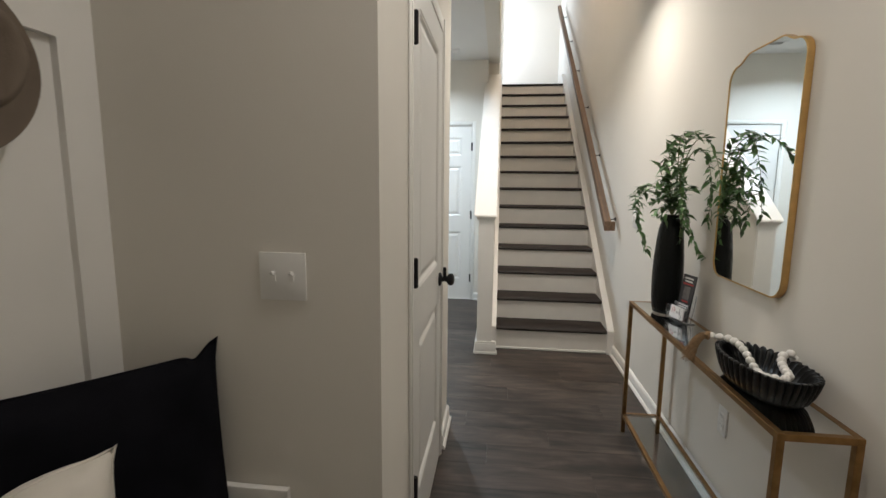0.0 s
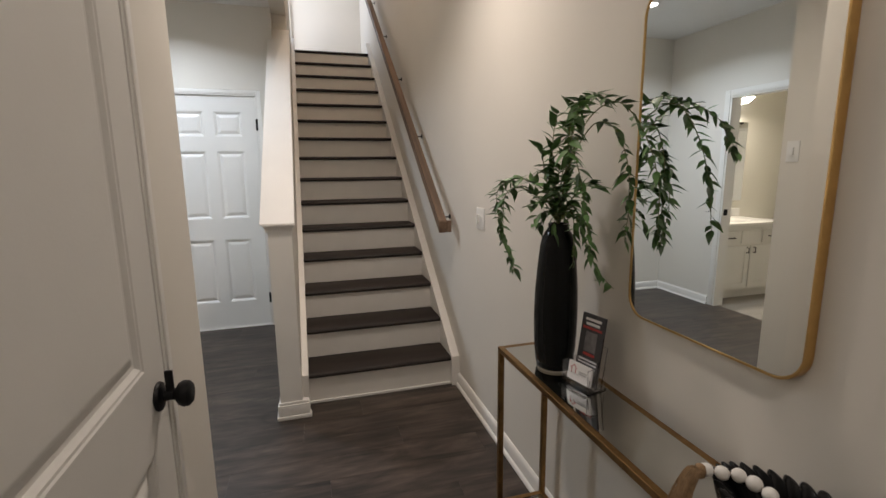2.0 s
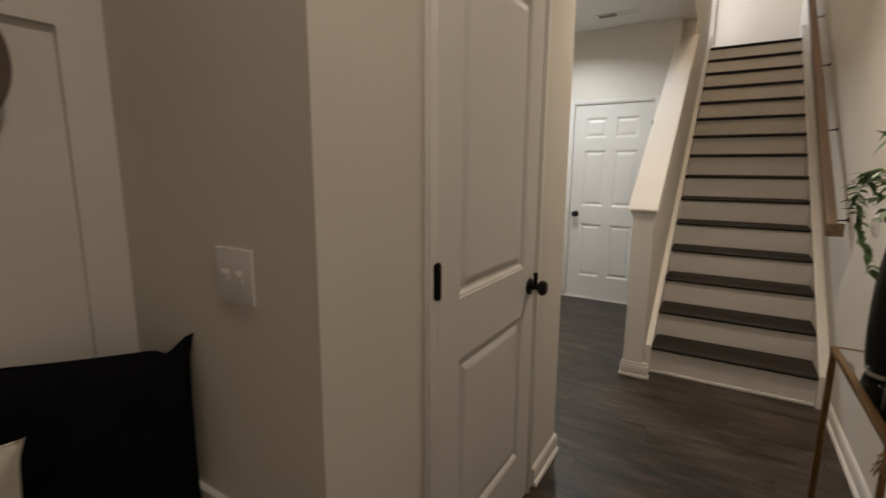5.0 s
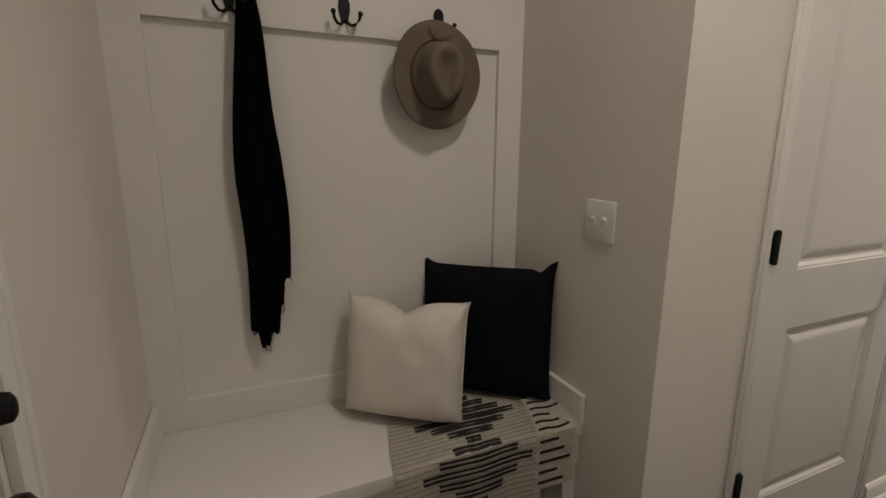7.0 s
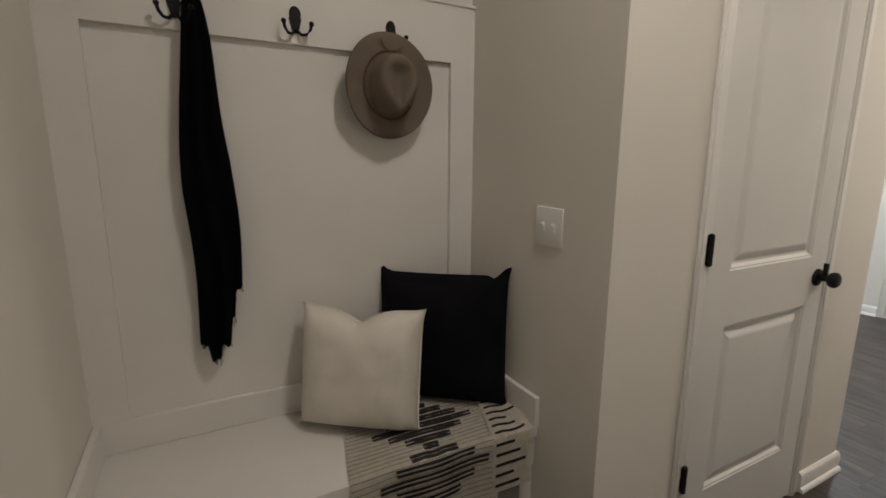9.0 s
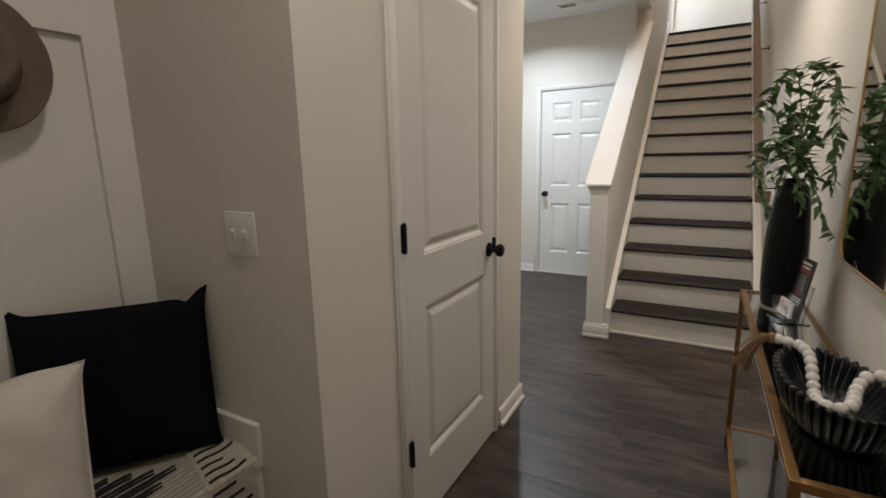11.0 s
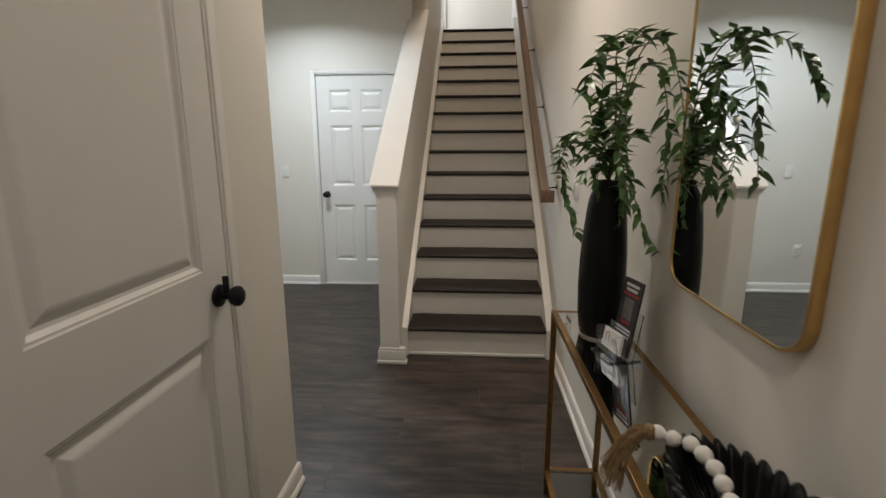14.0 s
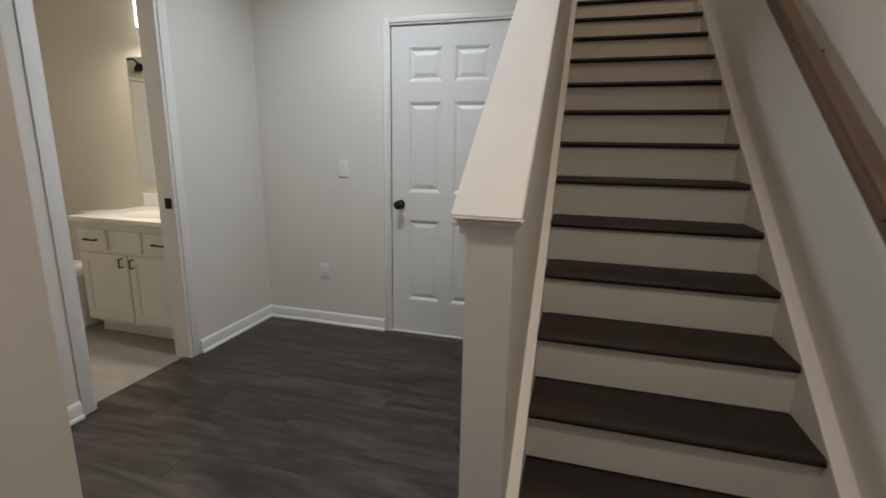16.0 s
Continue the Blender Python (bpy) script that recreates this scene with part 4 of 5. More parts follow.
def spray(ctrl, leaves=1.0, start=0.15, size=1.0):
    pts = spline(ctrl, 10)
    bm = bmesh.new()
    tube(bm, pts, 0.0023, 5, 0.4)
    part("stem", bm, STEM, plant, smooth=60)
    total, side = len(pts), 1
    step = 0.0070 / leaves
    run, last = 0.0, pts[0]
    for i in range(1, total):
        run += (pts[i] - last).length
        last = pts[i]
        if i < start * total:
            run = 0
            continue
        while run > step:
            run -= step
            side = -side
            d = (pts[min(i + 1, total - 1)] - pts[i - 1]).normalized()
            cross = d.cross(Vector((0, 0, 1)))
            cross = cross.normalized() if cross.length > 0.15 else Vector((random.uniform(-1, 1), random.uniform(-1, 1), 0)).normalized()
            out = (d * random.uniform(0.25, 0.9) + cross * side * random.uniform(0.4, 1.1) + Vector((random.uniform(-0.5, 0.5), random.uniform(-0.5, 0.5), random.uniform(-0.6, 0.45)))).normalized()
            x = out.cross(Vector((random.uniform(-0.5, 0.5), random.uniform(-0.5, 0.5), 1))).normalized()
            z = x.cross(out)
            p = pts[i]
            if VX + p.x + out.x * 0.08 > RW - 0.006:
                out.x = -abs(out.x) * 0.3
                out.normalize()
                x = out.cross(Vector((0, 0, 1))).normalized()
                z = x.cross(out)
            s = size * random.uniform(0.62, 1.05)
            leaf_poses.append((random.choice(leaf_meshes), Matrix(((x.x * s, out.x * s, z.x * s, p.x), (x.y * s, out.y * s, z.y * s, p.y), (x.z * s, out.z * s, z.z * s, p.z), (0, 0, 0, 1)))))


spray([(0, 0, 0), (-0.02, 0.05, 0.10), (-0.07, 0.16, 0.14), (-0.10, 0.26, 0.09), (-0.07, 0.29, -0.05), (-0.02, 0.28, -0.20)], 1.0, 0.22, 0.95)
spray([(0, 0, 0), (-0.03, 0.05, 0.07), (-0.07, 0.12, 0.11), (-0.10, 0.18, 0.09), (-0.10, 0.21, 0.01)], 0.9, 0.25, 0.95)
spray([(0, 0, 0), (-0.02, 0, 0.12), (-0.04, -0.02, 0.24), (-0.045, -0.05, 0.33)], 0.75, 0.2)
spray([(0, 0, 0), (0.0, -0.01, 0.14), (0.01, -0.04, 0.27), (0.01, -0.09, 0.345), (0.0, -0.17, 0.37), (-0.015, -0.24, 0.345)], 0.85, 0.25)
spray([(0, 0, 0), (0.0, -0.03, 0.16), (-0.03, -0.10, 0.30), (-0.06, -0.19, 0.35), (-0.11, -0.26, 0.30), (-0.15, -0.29, 0.21)], 0.85, 0.35, 0.95)
spray([(0, 0, 0), (0.01, -0.03, 0.18), (0.015, -0.12, 0.31), (0.02, -0.24, 0.34), (0.03, -0.33, 0.26), (0.035, -0.385, 0.14), (0.03, -0.40, 0.02)], 0.6, 0.4, 0.85)
spray([(0, 0, 0), (0.01, -0.03, 0.17), (0.025, -0.12, 0.29), (0.04, -0.20, 0.28), (0.05, -0.25, 0.19), (0.055, -0.26, 0.08), (0.055, -0.25, -0.02)], 0.75, 0.35, 0.9)
spray([(0, 0, 0), (0.0, -0.03, 0.14), (-0.03, -0.10, 0.22), (-0.04, -0.16, 0.18), (-0.03, -0.19, 0.06), (-0.01, -0.19, -0.05)], 0.7, 0.3, 0.9)
spray([(0, 0, 0), (0.02, -0.02, 0.06), (0.04, -0.05, 0.03), (0.06, -0.07, -0.06), (0.085, -0.10, -0.14), (0.108, -0.145, -0.185)], 0.5, 0.2, 0.8)
spray([(0, 0, 0), (0.01, -0.02, 0.05), (0.02, -0.05, 0.03), (0.02, -0.06, -0.06), (0.02, -0.06, -0.13)], 0.45, 0.25, 0.7)
spray([(0, 0, 0), (-0.03, 0.0, 0.08), (-0.06, -0.01, 0.17), (-0.08, -0.03, 0.23)], 0.8, 0.15)
spray([(0, 0, 0), (0.02, 0.01, 0.10), (0.04, 0.01, 0.19), (0.03, 0.0, 0.27)], 0.8, 0.2)
spray([(0, 0, 0), (-0.01, -0.02, 0.07), (-0.05, -0.06, 0.11), (-0.09, -0.09, 0.10)], 1.0, 0.1)
spray([(0, 0, 0), (0.02, -0.04, 0.08), (0.03, -0.10, 0.13), (0.02, -0.17, 0.12)], 0.9, 0.12)
spray([(0, 0, 0), (-0.02, 0.0, 0.05), (-0.05, 0.0, 0.08), (-0.10, -0.01, 0.06)], 1.1, 0.1)
spray([(0, 0, 0), (0.01, 0.0, 0.06), (0.02, -0.02, 0.13), (0.0, -0.05, 0.20)], 1.0, 0.1)
spray([(0, 0, 0), (-0.01, 0.01, 0.06), (-0.02, -0.01, 0.12), (-0.03, -0.05, 0.18)], 1.0, 0.1)

for dx, dy in ((-0.07, 0.02), (-0.05, -0.06), (0.02, -0.075), (0.05, 0.05), (-0.02, 0.07)):
    spray([(0, 0, 0), (dx * 0.4, dy * 0.4, 0.035), (dx * 0.85, dy * 0.85, 0.03), (dx * 1.1, dy * 1.1, -0.015)], 0.7, 0.3, 0.85)

# the leaves on the open side are single parts, the rest one clump
leaf_poses.sort(key=lambda lp: lp[1].translation.x + lp[1].translation.y)
for me, m in leaf_poses[:300]:
    leaf = new("leaf", me)
    leaf.parent, leaf.matrix_basis = plant, m
bm = bmesh.new()
for me, m in leaf_poses[300:]:
    piece = bmesh.new()
    piece.from_mesh(me)
    piece.transform(m)
    tmp = bpy.data.meshes.new("clump")
    piece.to_mesh(tmp)
    piece.free()
    bm.from_mesh(tmp)
    bpy.data.meshes.remove(tmp)
tagged(part("leaf_clump", bm, LEAF_BACK, plant, smooth=60), kind="stuff")

# ---------- brochure stand ----------
stand = thing("brochure_stand", "clear acrylic stand with a brochure and business cards", "brochure holder", (0.832, 2.164, TZ), turn=-77)
def slab(bm, w, h, t, m):
    made = bmesh.ops.create_cube(bm, size=1, matrix=m @ Matrix.Translation((0, 0, h / 2)) @ Matrix.Diagonal((w, t, h, 1)))
    return bm
lean = pose(0, 0.012, 0.004, -9)
for nm, args in (("base", None), ("back_pane", (0.104, 0.13, 0.014)), ("middle_pane", (0.104, 0.085, -0.012)), ("front_pane", (0.104, 0.034, -0.040)), ("side_pane", -0.0515), ("side_pane", 0.0515)):
    bm = bmesh.new()
    if args is None:
        box(bm, -0.052, 0.052, -0.045, 0.05, 0.0, 0.003)
    elif isinstance(args, tuple):
        slab(bm, args[0], args[1], 0.0025, lean @ pose(0, args[2], 0))
    else:
        box(bm, args - 0.001, args + 0.001, -0.03, 0.04, 0.003, 0.075)
    part(nm, bm, ACRYLIC, stand, "clear acrylic").visible_shadow = False
bm = bmesh.new()
slab(bm, 0.088, 0.212, 0.006, lean @ pose(0, 0.001, 0.003))
brochure = part("brochure", bm, INK, stand, "black and red printed brochure")
for z0, z1, w0, w1, mt in ((0.192, 0.200, -0.030, 0.030, INK_WHITE), (0.178, 0.186, -0.026, 0.026, INK_WHITE), (0.166, 0.173, -0.036, 0.036, INK_RED), (0.098, 0.158, -0.022, 0.022, INK_GREY), (0.086, 0.094, -0.022, 0.022, INK_RED), (0.070, 0.075, -0.034, 0.034, INK_WHITE), (0.060, 0.065, -0.036, 0.036, INK_WHITE), (0.050, 0.055, -0.032, 0.032, INK_WHITE)):
    bm = bmesh.new()
    slab(bm, w1 - w0, z1 - z0, 0.0008, lean @ pose(0, -0.0026, z0 + 0.003))
    part("print_bar", bm, mt, brochure)
bm = bmesh.new()
slab(bm, 0.089, 0.054, 0.008, lean @ pose(0, -0.026, 0.010))
cards = part("business_cards", bm, INK_WHITE, stand, "stack of white business cards")
bm = bmesh.new()
for a, b in (((-0.034, 0.036), (-0.022, 0.046)), ((-0.022, 0.046), (-0.010, 0.036)), ((-0.030, 0.022), (-0.030, 0.036)), ((-0.014, 0.022), (-0.014, 0.036))):
    tube(bm, [lean @ Vector((a[0], -0.0305, a[1] + 0.010)), lean @ Vector((b[0], -0.0305, b[1] + 0.010))], 0.0014, 4)
part("emblem", bm, INK_RED, cards, "small red house-shaped mark")
for z in (0.030, 0.024):
    bm = bmesh.new()
    slab(bm, 0.030, 0.0025, 0.0006, lean @ pose(0.014, -0.0303, z + 0.010))
    part("print_bar", bm, INK_GREY, cards)

# ---------- fluted bowl with beads ----------
BXC, BYC = 0.819, 1.452
bowl = thing("bowl", "black fluted oval bowl on the console table", "bowl", (BXC, BYC, TZ), turn=6)
bm = bmesh.new()
n = 480


def bowl_ring(rx, ry, z, deep):
    out = []
    for i in range(n):
        a = 2 * math.pi * i / n
        lobe = abs(math.sin(20 * a)) ** 0.7 * 2 - 1
        f = 1 + deep * lobe
        c, s = math.cos(a), math.sin(a)
        e = (abs(c) ** 2.3 + abs(s) ** 2.3) ** (-1 / 2.3)
        tip = 1 + 0.10 * max(0, s) ** 6
        out.append(bm.verts.new((rx * e * c * f, ry * e * s * f * tip, z + 0.0025 * deep / 0.05 * lobe)))
    return out


rings = [bowl_ring(*r) for r in ((0.050, 0.105, 0.0, 0.0), (0.070, 0.130, 0.003, 0.012), (0.080, 0.147, 0.016, 0.026), (0.088, 0.159, 0.040, 0.036), (0.093, 0.167, 0.064, 0.044), (0.0955, 0.171, 0.083, 0.052), (0.096, 0.172, 0.089, 0.056), (0.094, 0.170, 0.092, 0.060), (0.086, 0.161, 0.092, 0.066), (0.083, 0.157, 0.088, 0.066), (0.073, 0.143, 0.068, 0.062), (0.060, 0.124, 0.044, 0.05), (0.044, 0.10, 0.024, 0.03), (0.02, 0.06, 0.015, 0.01))]
for a, b in zip(rings, rings[1:]):
    for i in range(n):
        bm.faces.new((a[i], a[(i + 1) % n], b[(i + 1) % n], b[i]))
bm.faces.new(rings[0][::-1])
bm.faces.new(rings[-1])
part("fluted_shell", bm, BOWL_BLACK, bowl, smooth=60)

garland = thing("bead_garland", "string of white wooden beads with a jute tassel in the bowl", "bead garland", (0, 0, 0))
path = spline([(0.738, 1.622, 0.862), (0.750, 1.607, 0.864), (0.775, 1.588, 0.866), (0.787, 1.545, 0.862), (0.786, 1.500, 0.852), (0.784, 1.455, 0.834), (0.782, 1.415, 0.820), (0.780, 1.380, 0.822), (0.789, 1.338, 0.834), (0.811, 1.322, 0.842), (0.828, 1.350, 0.842), (0.841, 1.395, 0.844), (0.856, 1.434, 0.852), (0.874, 1.458, 0.862), (0.897, 1.462, 0.866), (0.912, 1.468, 0.848)], 14)
bm = bmesh.new()
bmesh.ops.create_uvsphere(bm, u_segments=18, v_segments=12, radius=0.0128)
bead_mesh = mesh_of("bead", bm, BEAD, 60)
spots = [path[0]]
for p in path[1:]:
    if (p - spots[-1]).length >= 0.0245:
        spots.append(p)
for p in spots:
    b = new("bead", bead_mesh)
    b.parent, b.location = garland, p
    b.scale = [random.uniform(0.96, 1.04)] * 3
bm = bmesh.new()
tube(bm, path, 0.002, 5)
part("string", bm, JUTE, garland)
bm = bmesh.new()
for k in range(90):
    a, r = random.uniform(0, 6.283), random.uniform(0, 1) ** 0.5
    o = Vector((math.cos(a) * r, math.sin(a) * r, random.uniform(-1, 1) * r))
    pts = spline([Vector((0.730, 1.622, 0.864)) + 0.003 * o, Vector((0.708, 1.622, 0.862)) + 0.011 * o, Vector((0.688, 1.618, 0.842)) + 0.015 * o, Vector((0.672, 1.612, 0.815)) + 0.020 * o, Vector((0.664, 1.606, 0.796)) + 0.024 * o + Vector((0, 0, random.uniform(-0.018, 0.012)))], 3)
    tube(bm, pts, 0.0013, 4)
lathe(bm, [(0.004, -0.014), (0.009, -0.010), (0.011, 0.0), (0.008, 0.010), (0.004, 0.013)], Matrix.Translation((0.724, 1.622, 0.863)), 12)
part("tassel", bm, JUTE, garland, "frayed jute tassel")


# ---------- switches, outlets, vent, lamps ----------
def wall_plate(name, label, category, m, w, h, marks):
    ob = tagged(new(name), label, category)
    ob.matrix_basis = m
    bm = bmesh.new()
    box(bm, -w / 2, w / 2, -0.006, 0.0, -h / 2, h / 2, 0.003)
    part("cover_plate", bm, PLASTIC, ob, smooth=35)
    for kind, x in marks:
        bm = bmesh.new()
        if kind == "toggle":
            box(bm, x - 0.0055, x + 0.0055, -0.0075, -0.004, -0.013, 0.013, 0.001)
            prism(bm, [(-0.006, 0.002), (-0.020, 0.010), (-0.020, 0.015), (-0.006, 0.012)], "x", x - 0.004, x + 0.004)
            part("toggle", bm, PLASTIC, ob)
        elif kind == "outlet":
            for z in (-0.02, 0.02):
                bo = bmesh.new()
                box(bo, x - 0.017, x + 0.017, -0.0085, -0.004, z - 0.0145, z + 0.0145, 0.004)
                sock = part("socket", bo, PLASTIC, ob)
                bs = bmesh.new()
                for dx in (-0.006, 0.006):
                    box(bs, x + dx - 0.001, x + dx + 0.001, -0.0088, -0.008, z - 0.003, z + 0.006)
                part("slot", bs, INK, sock)
        else:
            box(bm, x - 0.010, x + 0.010, -0.018, -0.004, -0.022, 0.022, 0.003)
            part("slider", bm, PLASTIC, ob)
    return ob


wall_plate("light_switch", "white two-gang toggle switch plate beside the bench", "light switch", pose(-0.507, NOOK_END, 1.147), 0.116, 0.116, [("toggle", -0.023), ("toggle", 0.023)])
wall_plate("light_switch", "white dimmer switch plate on the stair wall", "light switch", pose(RW, 3.342, 1.138, 0, 0, -90), 0.116, 0.116, [("slider", -0.023), ("toggle", 0.023)])
wall_plate("light_switch", "white toggle switch plate by the hall door", "light switch", pose(-1.42, FAR, 1.14), 0.072, 0.116, [("toggle", 0)])
wall_plate("outlet", "white duplex outlet low on the hall wall", "outlet", pose(-1.60, FAR, 0.40), 0.072, 0.116, [("outlet", 0)])
wall_plate("light_switch", "white switch plate on the hall corner wall", "light switch", pose(HC_X, 3.03, 1.48, 0, 0, 90), 0.072, 0.116, [("slider", 0)])
wall_plate("outlet", "white duplex outlet low behind the console table", "outlet", pose(RW, 1.93, 0.40, 0, 0, -90), 0.072, 0.116, [("outlet", 0)])
vent = thing("ceiling_vent", "white metal ceiling vent with narrow slats", "ceiling vent", (-0.628, 5.0, CEIL), kind="")
part("frame", boxes((-0.185, 0.185, -0.062, -0.046, -0.008, 0), (-0.185, 0.185, 0.046, 0.062, -0.008, 0), (-0.185, -0.165, -0.046, 0.046, -0.008, 0), (0.165, 0.185, -0.046, 0.046, -0.008, 0), (-0.008, 0.008, -0.046, 0.046, -0.008, 0)), CEILING_PAINT, vent)
# flat dark sheet puts the duct's shade into colour, no duct is built
part("backing", boxes((-0.165, 0.165, -0.046, 0.046, -0.0015, -0.0005)), VENT_DARK, vent, "dark sheet painting the shade behind the slats")
for k in range(7):
    y = -0.040 + 0.0133 * k
    for x0, x1, t in ((-0.165, -0.008, 35), (0.008, 0.165, -35)):
        bm = bmesh.new()
        box(bm, x0, x1, -0.005, 0.005, -0.0006, 0.0006)
        part("slat", bm, CEILING_PAINT, vent, at=pose(0, y, -0.005, t))


def downlight(x, y, z=CEIL):
    ob = thing("ceiling_downlight", "round white recessed ceiling downlight, switched on", "ceiling light", (x, y, z), group="ceiling downlights")
    bm = bmesh.new()
    n = 32
    rings = [[bm.verts.new((r * math.cos(2 * math.pi * i / n), r * math.sin(2 * math.pi * i / n), z)) for i in range(n)] for r, z in ((0.095, -0.0005), (0.093, -0.007), (0.075, -0.009), (0.070, -0.005), (0.070, -0.0005))]
    for a, b in zip(rings, rings[1:]):
        for i in range(n):
            bm.faces.new((a[i], a[(i + 1) % n], b[(i + 1) % n], b[i]))
    part("trim_ring", bm, PLASTIC, ob, smooth=40)
    bm = bmesh.new()
    lathe(bm, [(0.069, -0.004), (0.069, -0.001)], n=32)
    part("diffuser", bm, LAMP_GLOW, ob, "glowing white diffuser")


downlight(*HALL_LAMP)
downlight(*ENTRY_LAMP)
downlight(*FOYER_LAMP)
# unseen fixture, added where the extra stairwell lamp hangs
downlight(0.45, 4.35, TOP)

# ---------- bathroom ----------
VX0, VX1, VYF, VH = -3.035, -2.200, 4.70, 0.785
vanity = thing("vanity_cabinet", "white bathroom vanity cabinet with shaker doors and black pulls", "vanity", (VX0, VYF, 0))
vw = VX1 - VX0
part("body", boxes((0, vw, 0.018, BY1 - VYF - 0.002, 0.10, VH)), VANITY, vanity)
part("toe_kick", boxes((0.02, vw, 0.085, 0.105, 0.0, 0.10)), VANITY, vanity)


def shaker(x0, x1, z0, z1, handle):
    ob = part("cabinet_door" if z1 - z0 > 0.2 else "drawer", boxes((x0, x1, 0.006, 0.018, z0, z1)), VANITY, vanity)
    if z1 - z0 > 0.2:
        for r in ((x0, x0 + 0.055, 0, 0.006, z0, z1), (x1 - 0.055, x1, 0, 0.006, z0, z1), (x0 + 0.055, x1 - 0.055, 0, 0.006, z0, z0 + 0.055), (x0 + 0.055, x1 - 0.055, 0, 0.006, z1 - 0.055, z1)):
            part("door_rail", boxes(r), VANITY, ob)
    else:
        part("drawer_front", boxes((x0, x1, 0, 0.006, z0, z1), bevel=0.002), VANITY, ob)
    if handle:
        (ax, az), (bx, bz) = handle
        bm = bmesh.new()
        tube(bm, [(ax, 0.0, az), (ax, -0.026, az), (bx, -0.026, bz), (bx, 0.0, bz)], 0.0055, 6)
        part("pull", bm, BLACK_METAL, ob, "black bar pull")


third = vw / 3
for k in range(3):
    a, b = third * k + 0.02, third * (k + 1) - 0.02
    mid = (a + b) / 2
    shaker(a, b, 0.60, 0.735, ((mid - 0.045, 0.667), (mid + 0.045, 0.667)) if k != 1 else None)
shaker(0.02, vw / 2 - 0.008, 0.125, 0.575, ((vw / 2 - 0.045, 0.50), (vw / 2 - 0.045, 0.555)))
shaker(vw / 2 + 0.008, vw - 0.02, 0.125, 0.575, ((vw / 2 + 0.045, 0.50), (vw / 2 + 0.045, 0.555)))
top = thing("countertop", "white cultured marble counter slab with backsplash", "countertop", (VX0, VYF, VH))
bm = boxes((-0.02, vw, -0.02, BY1 - VYF - 0.002, 0.0, 0.03), bevel=0.006)
part("counter", bm, MARBLE, top, smooth=35)
bm = boxes((-0.02, vw, BY1 - VYF - 0.022, BY1 - VYF - 0.002, 0.03, 0.125), bevel=0.004)
part("backsplash", bm, MARBLE, top)
bm = bmesh.new()
lathe(bm, [(0.20, 0.030), (0.205, 0.0325), (0.19, 0.033), (0.17, 0.0312)], Matrix.Translation((vw / 2, 0.25, 0)) @ Matrix.Diagonal((1.1, 0.82, 1, 1)), 32)
part("basin", bm, MARBLE, top, smooth=40)
faucet = thing("faucet", "black arched bathroom faucet on the vanity top", "faucet", (VX0 + vw / 2 + 0.02, BY1 - 0.10, VH + 0.03))
bm = bmesh.new()
tube(bm, spline([(0, 0, 0), (0, 0, 0.08), (0, -0.03, 0.13), (0, -0.09, 0.13), (0, -0.12, 0.09)], 8), 0.011, 10)
part("spout", bm, BLACK_METAL, faucet, smooth=50)
for dx in (-0.10, 0.10):
    bm = bmesh.new()
    lathe(bm, [(0.018, 0), (0.018, 0.01), (0.011, 0.02), (0.011, 0.045)], Matrix.Translation((dx, 0, 0)), 14)
    tube(bm, [(dx, 0, 0.045), (dx * 1.5, -0.01, 0.055)], 0.007, 8)
    part("handle", bm, BLACK_METAL, faucet, smooth=40)
bm = bmesh.new()
box(bm, -3.07, -2.30, BY1 - 0.008, BY1 - 0.002, 1.0, 1.885, 0.001)
vm = thing("vanity_mirror", "frameless rectangular mirror above the vanity", "mirror", (0, 0, 0))
part("mirror_glass", bm, MIRROR, vm)
light = thing("vanity_light", "wall light with white glass cylinder shades, switched on", "wall light", (-2.62, BY1, 2.14))
part("backplate", boxes((-0.28, 0.28, -0.022, -0.001, 0.10, 0.16), bevel=0.004), BLACK_METAL, light)
for k in range(3):
    x = -0.17 + 0.17 * k
    bm = bmesh.new()
    lathe(bm, [(0.04, -0.09), (0.045, -0.085), (0.045, 0.07), (0.04, 0.075)], Matrix.Translation((x, -0.09, 0)), 20)
    part("shade", bm, TUBE_GLOW, light, "glowing white glass shade", 40)
    bm = bmesh.new()
    tube(bm, [(x, -0.02, 0.13), (x, -0.09, 0.13), (x, -0.09, 0.075)], 0.008, 8)
    part("arm", bm, BLACK_METAL, light)
toilet = thing("toilet", "white porcelain toilet beside the vanity, lid down", "toilet", (-3.27, BY1, 0))
bm = boxes((-0.20, 0.20, -0.20, -0.015, 0.38, 0.74), bevel=0.02)
part("tank", bm, PORCELAIN, toilet, smooth=40)
bm = boxes((-0.21, 0.21, -0.21, -0.01, 0.742, 0.772), bevel=0.008)
part("tank_lid", bm, PORCELAIN, toilet, smooth=40)
bm = bmesh.new()
lathe(bm, [(0.12, 0.0), (0.125, 0.02), (0.10, 0.08), (0.105, 0.2), (0.17, 0.33), (0.185, 0.375), (0.175, 0.385)], Matrix.Translation((0, -0.43, 0)) @ Matrix.Diagonal((1, 1.35, 1, 1)), 28)
part("bowl", bm, PORCELAIN, toilet, smooth=50)
bm = bmesh.new()
lathe(bm, [(0.185, 0.387), (0.19, 0.392), (0.19, 0.418), (0.175, 0.424)], Matrix.Translation((0, -0.43, 0)) @ Matrix.Diagonal((1, 1.3, 1, 1)), 28)
part("seat_lid", bm, PORCELAIN, toilet, smooth=40)
holder = thing("paper_holder", "black toilet paper holder on the vanity side", "paper holder", (VX0 - 0.001, 4.86, 0.62))
bm = bmesh.new()
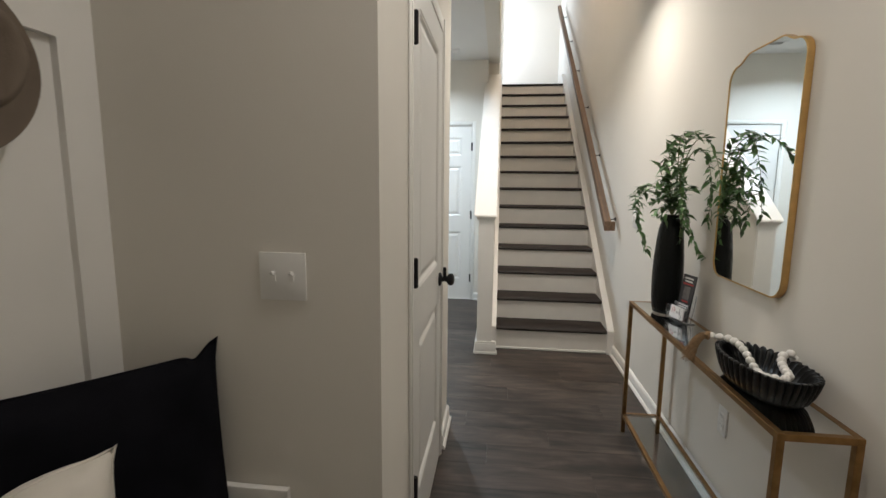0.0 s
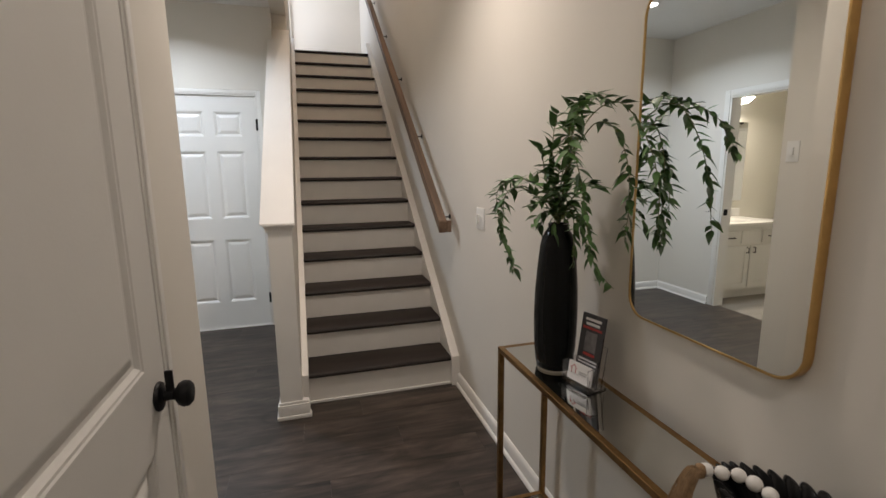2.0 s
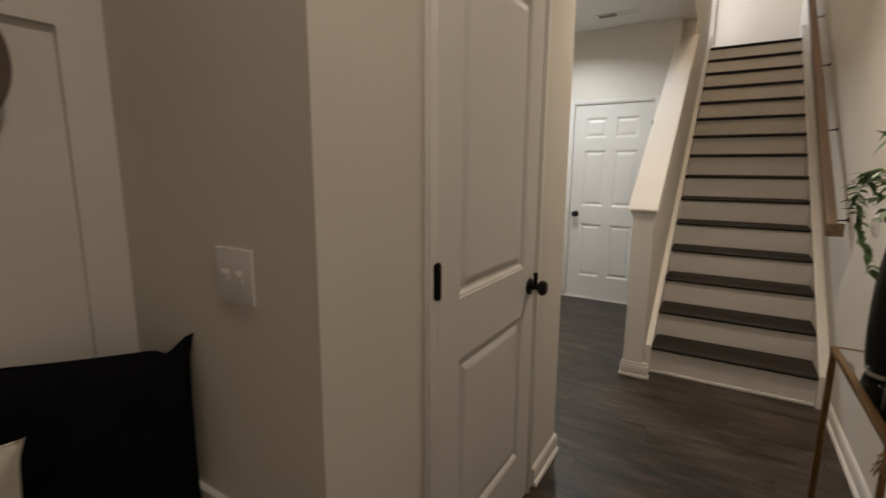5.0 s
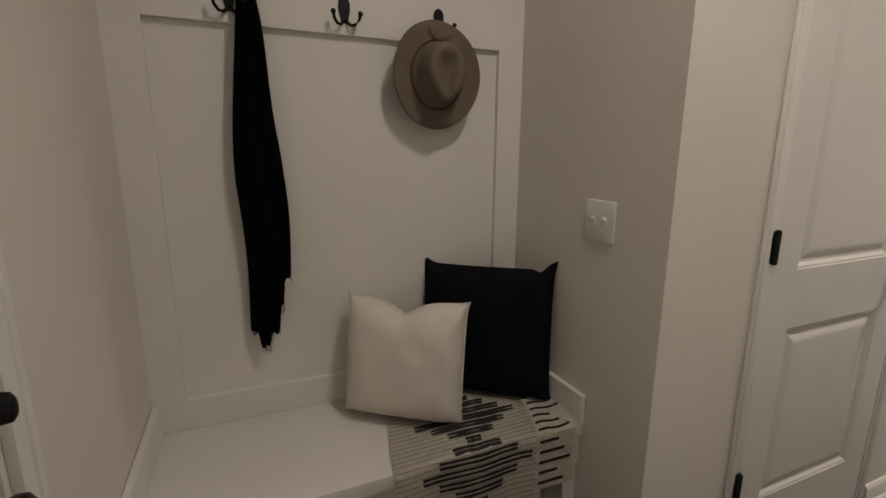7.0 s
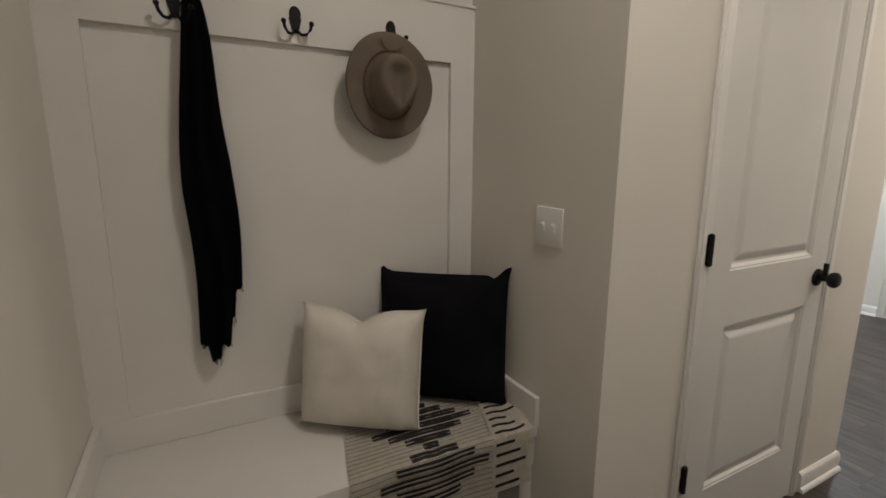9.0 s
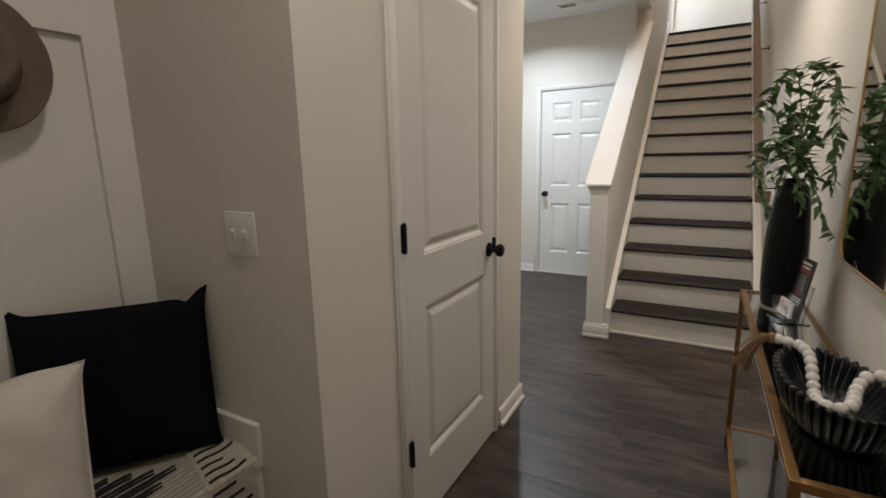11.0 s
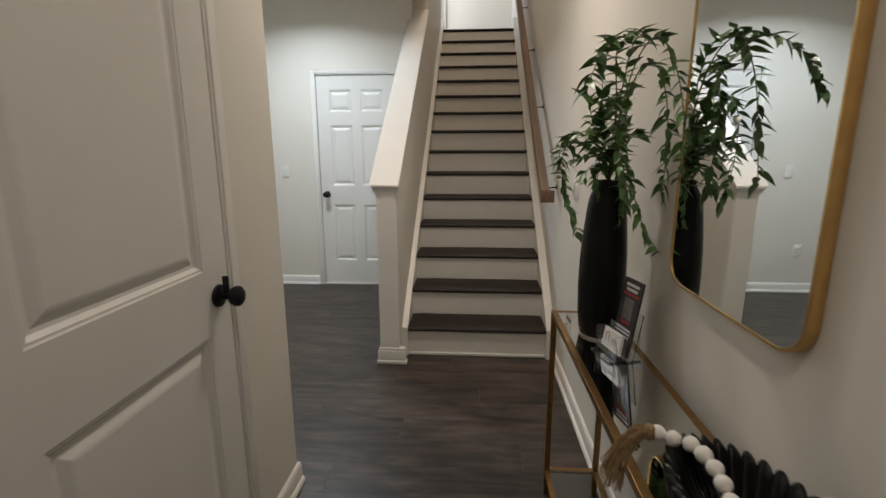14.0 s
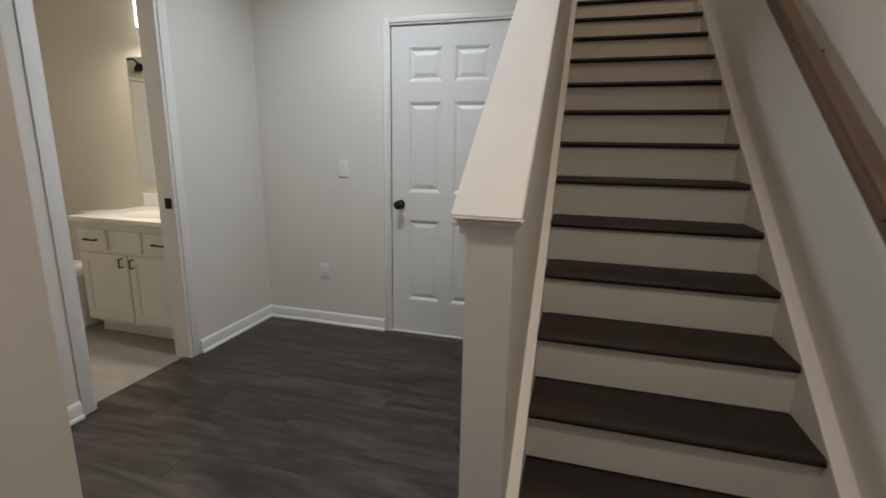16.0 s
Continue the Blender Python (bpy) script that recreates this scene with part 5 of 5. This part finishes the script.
tube(bm, [(0.0, 0.06, 0), (-0.06, 0.06, 0), (-0.065, 0.05, 0), (-0.065, -0.08, 0)], 0.008, 8)
lathe(bm, [(0.022, 0), (0.022, 0.006)], Matrix.Translation((-0.006, 0.06, 0)) @ pose(0, 0, 0, 0, 90), 14)
part("arm", bm, BLACK_METAL, holder, smooth=40)
# tub surround and shower head on the side away from the vanity
surround = thing("tub_surround", "white tub with a moulded shower surround", "bathtub", (BX0, BY0, 0))
part("wall_panel", boxes((0.001, 0.02, 0.001, 1.5, 0.45, 1.92), bevel=0.004), PORCELAIN, surround)
part("ledge", boxes((0.02, 0.07, 0.001, 1.5, 1.90, 1.93), bevel=0.004), PORCELAIN, surround)
part("tub_body", boxes((0.001, 0.74, 0.001, 1.5, 0.0, 0.45), bevel=0.02), PORCELAIN, surround, smooth=35)
shower = thing("shower_head", "black shower head on a bent arm", "shower head", (BX0, 4.16, 2.10), turn=-90)
bm = bmesh.new()
tube(bm, spline([(0, 0.001, 0), (0, 0.10, 0.0), (0, 0.15, -0.04)], 8), 0.010, 8)
part("arm", bm, BLACK_METAL, shower, smooth=50)
bm = bmesh.new()
lathe(bm, [(0.012, 0.0), (0.03, -0.02), (0.055, -0.05), (0.058, -0.058), (0.05, -0.06)], Matrix.Translation((0, 0.15, -0.04)) @ pose(0, 0, 0, 30), 24)
part("head", bm, BLACK_METAL, shower, smooth=40)

# ---------- outside of the front door: keypad and wreath ----------
bm = bmesh.new()
prism(bm, [(0.99, 0.0), (1.145, 0.0), (1.145, 0.030), (0.99, 0.038)], "x", KX - 0.036, KX + 0.036)
for v in bm.verts:
    v.co = Vector((v.co.x, 0.048 + v.co.z, v.co.y))
keypad = part("keypad", bm, BLACK_METAL, front_door, "black numeric keypad lock")
for i, ch in enumerate("1234567890"):
    cu = bpy.data.curves.new("digit", "FONT")
    cu.body, cu.size, cu.align_x, cu.align_y, cu.extrude = ch, 0.018, "CENTER", "CENTER", 0.0004
    tmp = bpy.data.objects.new("digit", cu)
    scene.collection.objects.link(tmp)
    me = bpy.data.meshes.new_from_object(tmp.evaluated_get(bpy.context.evaluated_depsgraph_get()))
    bpy.data.objects.remove(tmp)
    me.materials.clear()
    me.materials.append(INK_WHITE)
    d = new("digit", me)
    d.parent = keypad
    col, row = (i % 3, i // 3) if i < 9 else (1, 3)
    d.matrix_basis = pose(KX + 0.022 - 0.022 * col, 0.0825 + 0.0012 * row, 1.105 - 0.026 * row, 90, 0, 180)
wreath = thing("wreath", "wreath of yellow twigs and green leaves on the front door", "wreath", (0.30, FRONT - 0.022 - 0.05, 1.52))
bm = bmesh.new()
tube(bm, [(0.16 * math.cos(2 * math.pi * i / 40), -0.03, 0.16 * math.sin(2 * math.pi * i / 40)) for i in range(41)], 0.016, 8)
part("ring", bm, TWIG, wreath, "bent twig ring", 60)
for k in range(26):
    a = 2 * math.pi * k / 26 + random.uniform(-0.1, 0.1)
    c, s = math.cos(a), math.sin(a)
    bm = bmesh.new()
    r1, r2 = 0.24, random.uniform(0.29, 0.34)
    tube(bm, spline([(0.16 * c, -0.035, 0.16 * s), (r1 * c - 0.03 * s, -0.06, r1 * s + 0.03 * c), (r2 * c, -0.065, r2 * s - 0.04)], 5), 0.0045, 6, 0.8)
    tube(bm, [(r1 * c - 0.03 * s, -0.06, r1 * s + 0.03 * c), (r1 * c - 0.05 * s, -0.075, r1 * s + 0.06 * c)], 0.003, 5)
    part("twig", bm, TWIG, wreath)
bm = bmesh.new()
prev = None
for i in range(7):
    t = i / 6
    ww = 0.032 * math.sin(math.pi * min(1, t * 0.95 + 0.04) ** 0.8)
    cur = [bm.verts.new((-ww, 0.11 * t, 0.01 * t)), bm.verts.new((0, 0.11 * t, 0.0)), bm.verts.new((ww, 0.11 * t, 0.01 * t))]
    if prev:
        for k in range(2):
            bm.faces.new((prev[k], prev[k + 1], cur[k + 1], cur[k]))
    prev = cur
wl = mesh_of("leaf", bm, WREATH_LEAF, 60)
for k in range(30):
    a = 2 * math.pi * k / 30
    leaf = new("leaf", wl)
    leaf.parent = wreath
    leaf.matrix_basis = pose(0.17 * math.cos(a), -0.05, 0.17 * math.sin(a), 0, math.degrees(-a) + random.uniform(-40, 40), 0) @ pose(0, 0, 0, 80, 0, random.uniform(-60, 60))
# porch ground outside
structure("ground", boxes((-40, 40, -60, FRONT - TH - 0.004, -0.2, -0.06)), material("concrete", (0.32, 0.31, 0.29), 0.9, vary=0.12, scale=3, bump=0.4, bump_scale=60), "grey concrete porch ground", "ground")

# ---------- floor planks ----------
PW, PL = 0.178, 1.22
lengths = {}


def plank(parent, x0, x1, y0, y1, mat):
    key = (round(x1 - x0, 3), round(y1 - y0, 3), mat.name)
    if key not in lengths:
        bm = bmesh.new()
        a, b = key[0] / 2, key[1] / 2
        lo, hi = [bm.verts.new((sx * a, sy * b, -0.003)) for sx, sy in ((-1, -1), (1, -1), (1, 1), (-1, 1))], [bm.verts.new((sx * (a - 0.0006), sy * (b - 0.0006), 0.0)) for sx, sy in ((-1, -1), (1, -1), (1, 1), (-1, 1))]
        mid = [bm.verts.new((sx * (a - 0.0002), sy * (b - 0.0002), -0.0006)) for sx, sy in ((-1, -1), (1, -1), (1, 1), (-1, 1))]
        for p, q2 in ((lo, mid), (mid, hi)):
            for i in range(4):
                bm.faces.new((p[i], p[(i + 1) % 4], q2[(i + 1) % 4], q2[i]))
        bm.faces.new(hi)
        lengths[key] = mesh_of("plank", bm, mat)
    ob = new("plank", lengths[key])
    ob.parent = parent
    ob.location = ((x0 + x1) / 2, (y0 + y1) / 2, 0)


offsets = [0.0, 0.46, 0.87, 0.21, 0.66, 1.05, 0.33]
row, y = 0, FRONT
while y < FAR - 0.01:
    y1 = min(y + PW, FAR)
    spans = [(NOOK, RW)] if y1 < NOOK_END + 0.1 else ([(CLO, RW)] if y1 < CLO_END + 0.05 else ([(HC_X, RW)] if y1 < HC_Y + 0.05 else [(-2.138, RW)]))
    if y > STAIR0:
        spans = [(-2.138, -0.149)]
    for a, b in spans:
        x = -2.138 - offsets[row % 7]
        while x < b:
            x0, x1 = max(x, a), min(x + PL, b)
            if x1 - x0 > 0.01:
                plank(floor, x0, x1, y, y1, FLOOR_WOOD)
            x += PL
    y, row = y1, row + 1
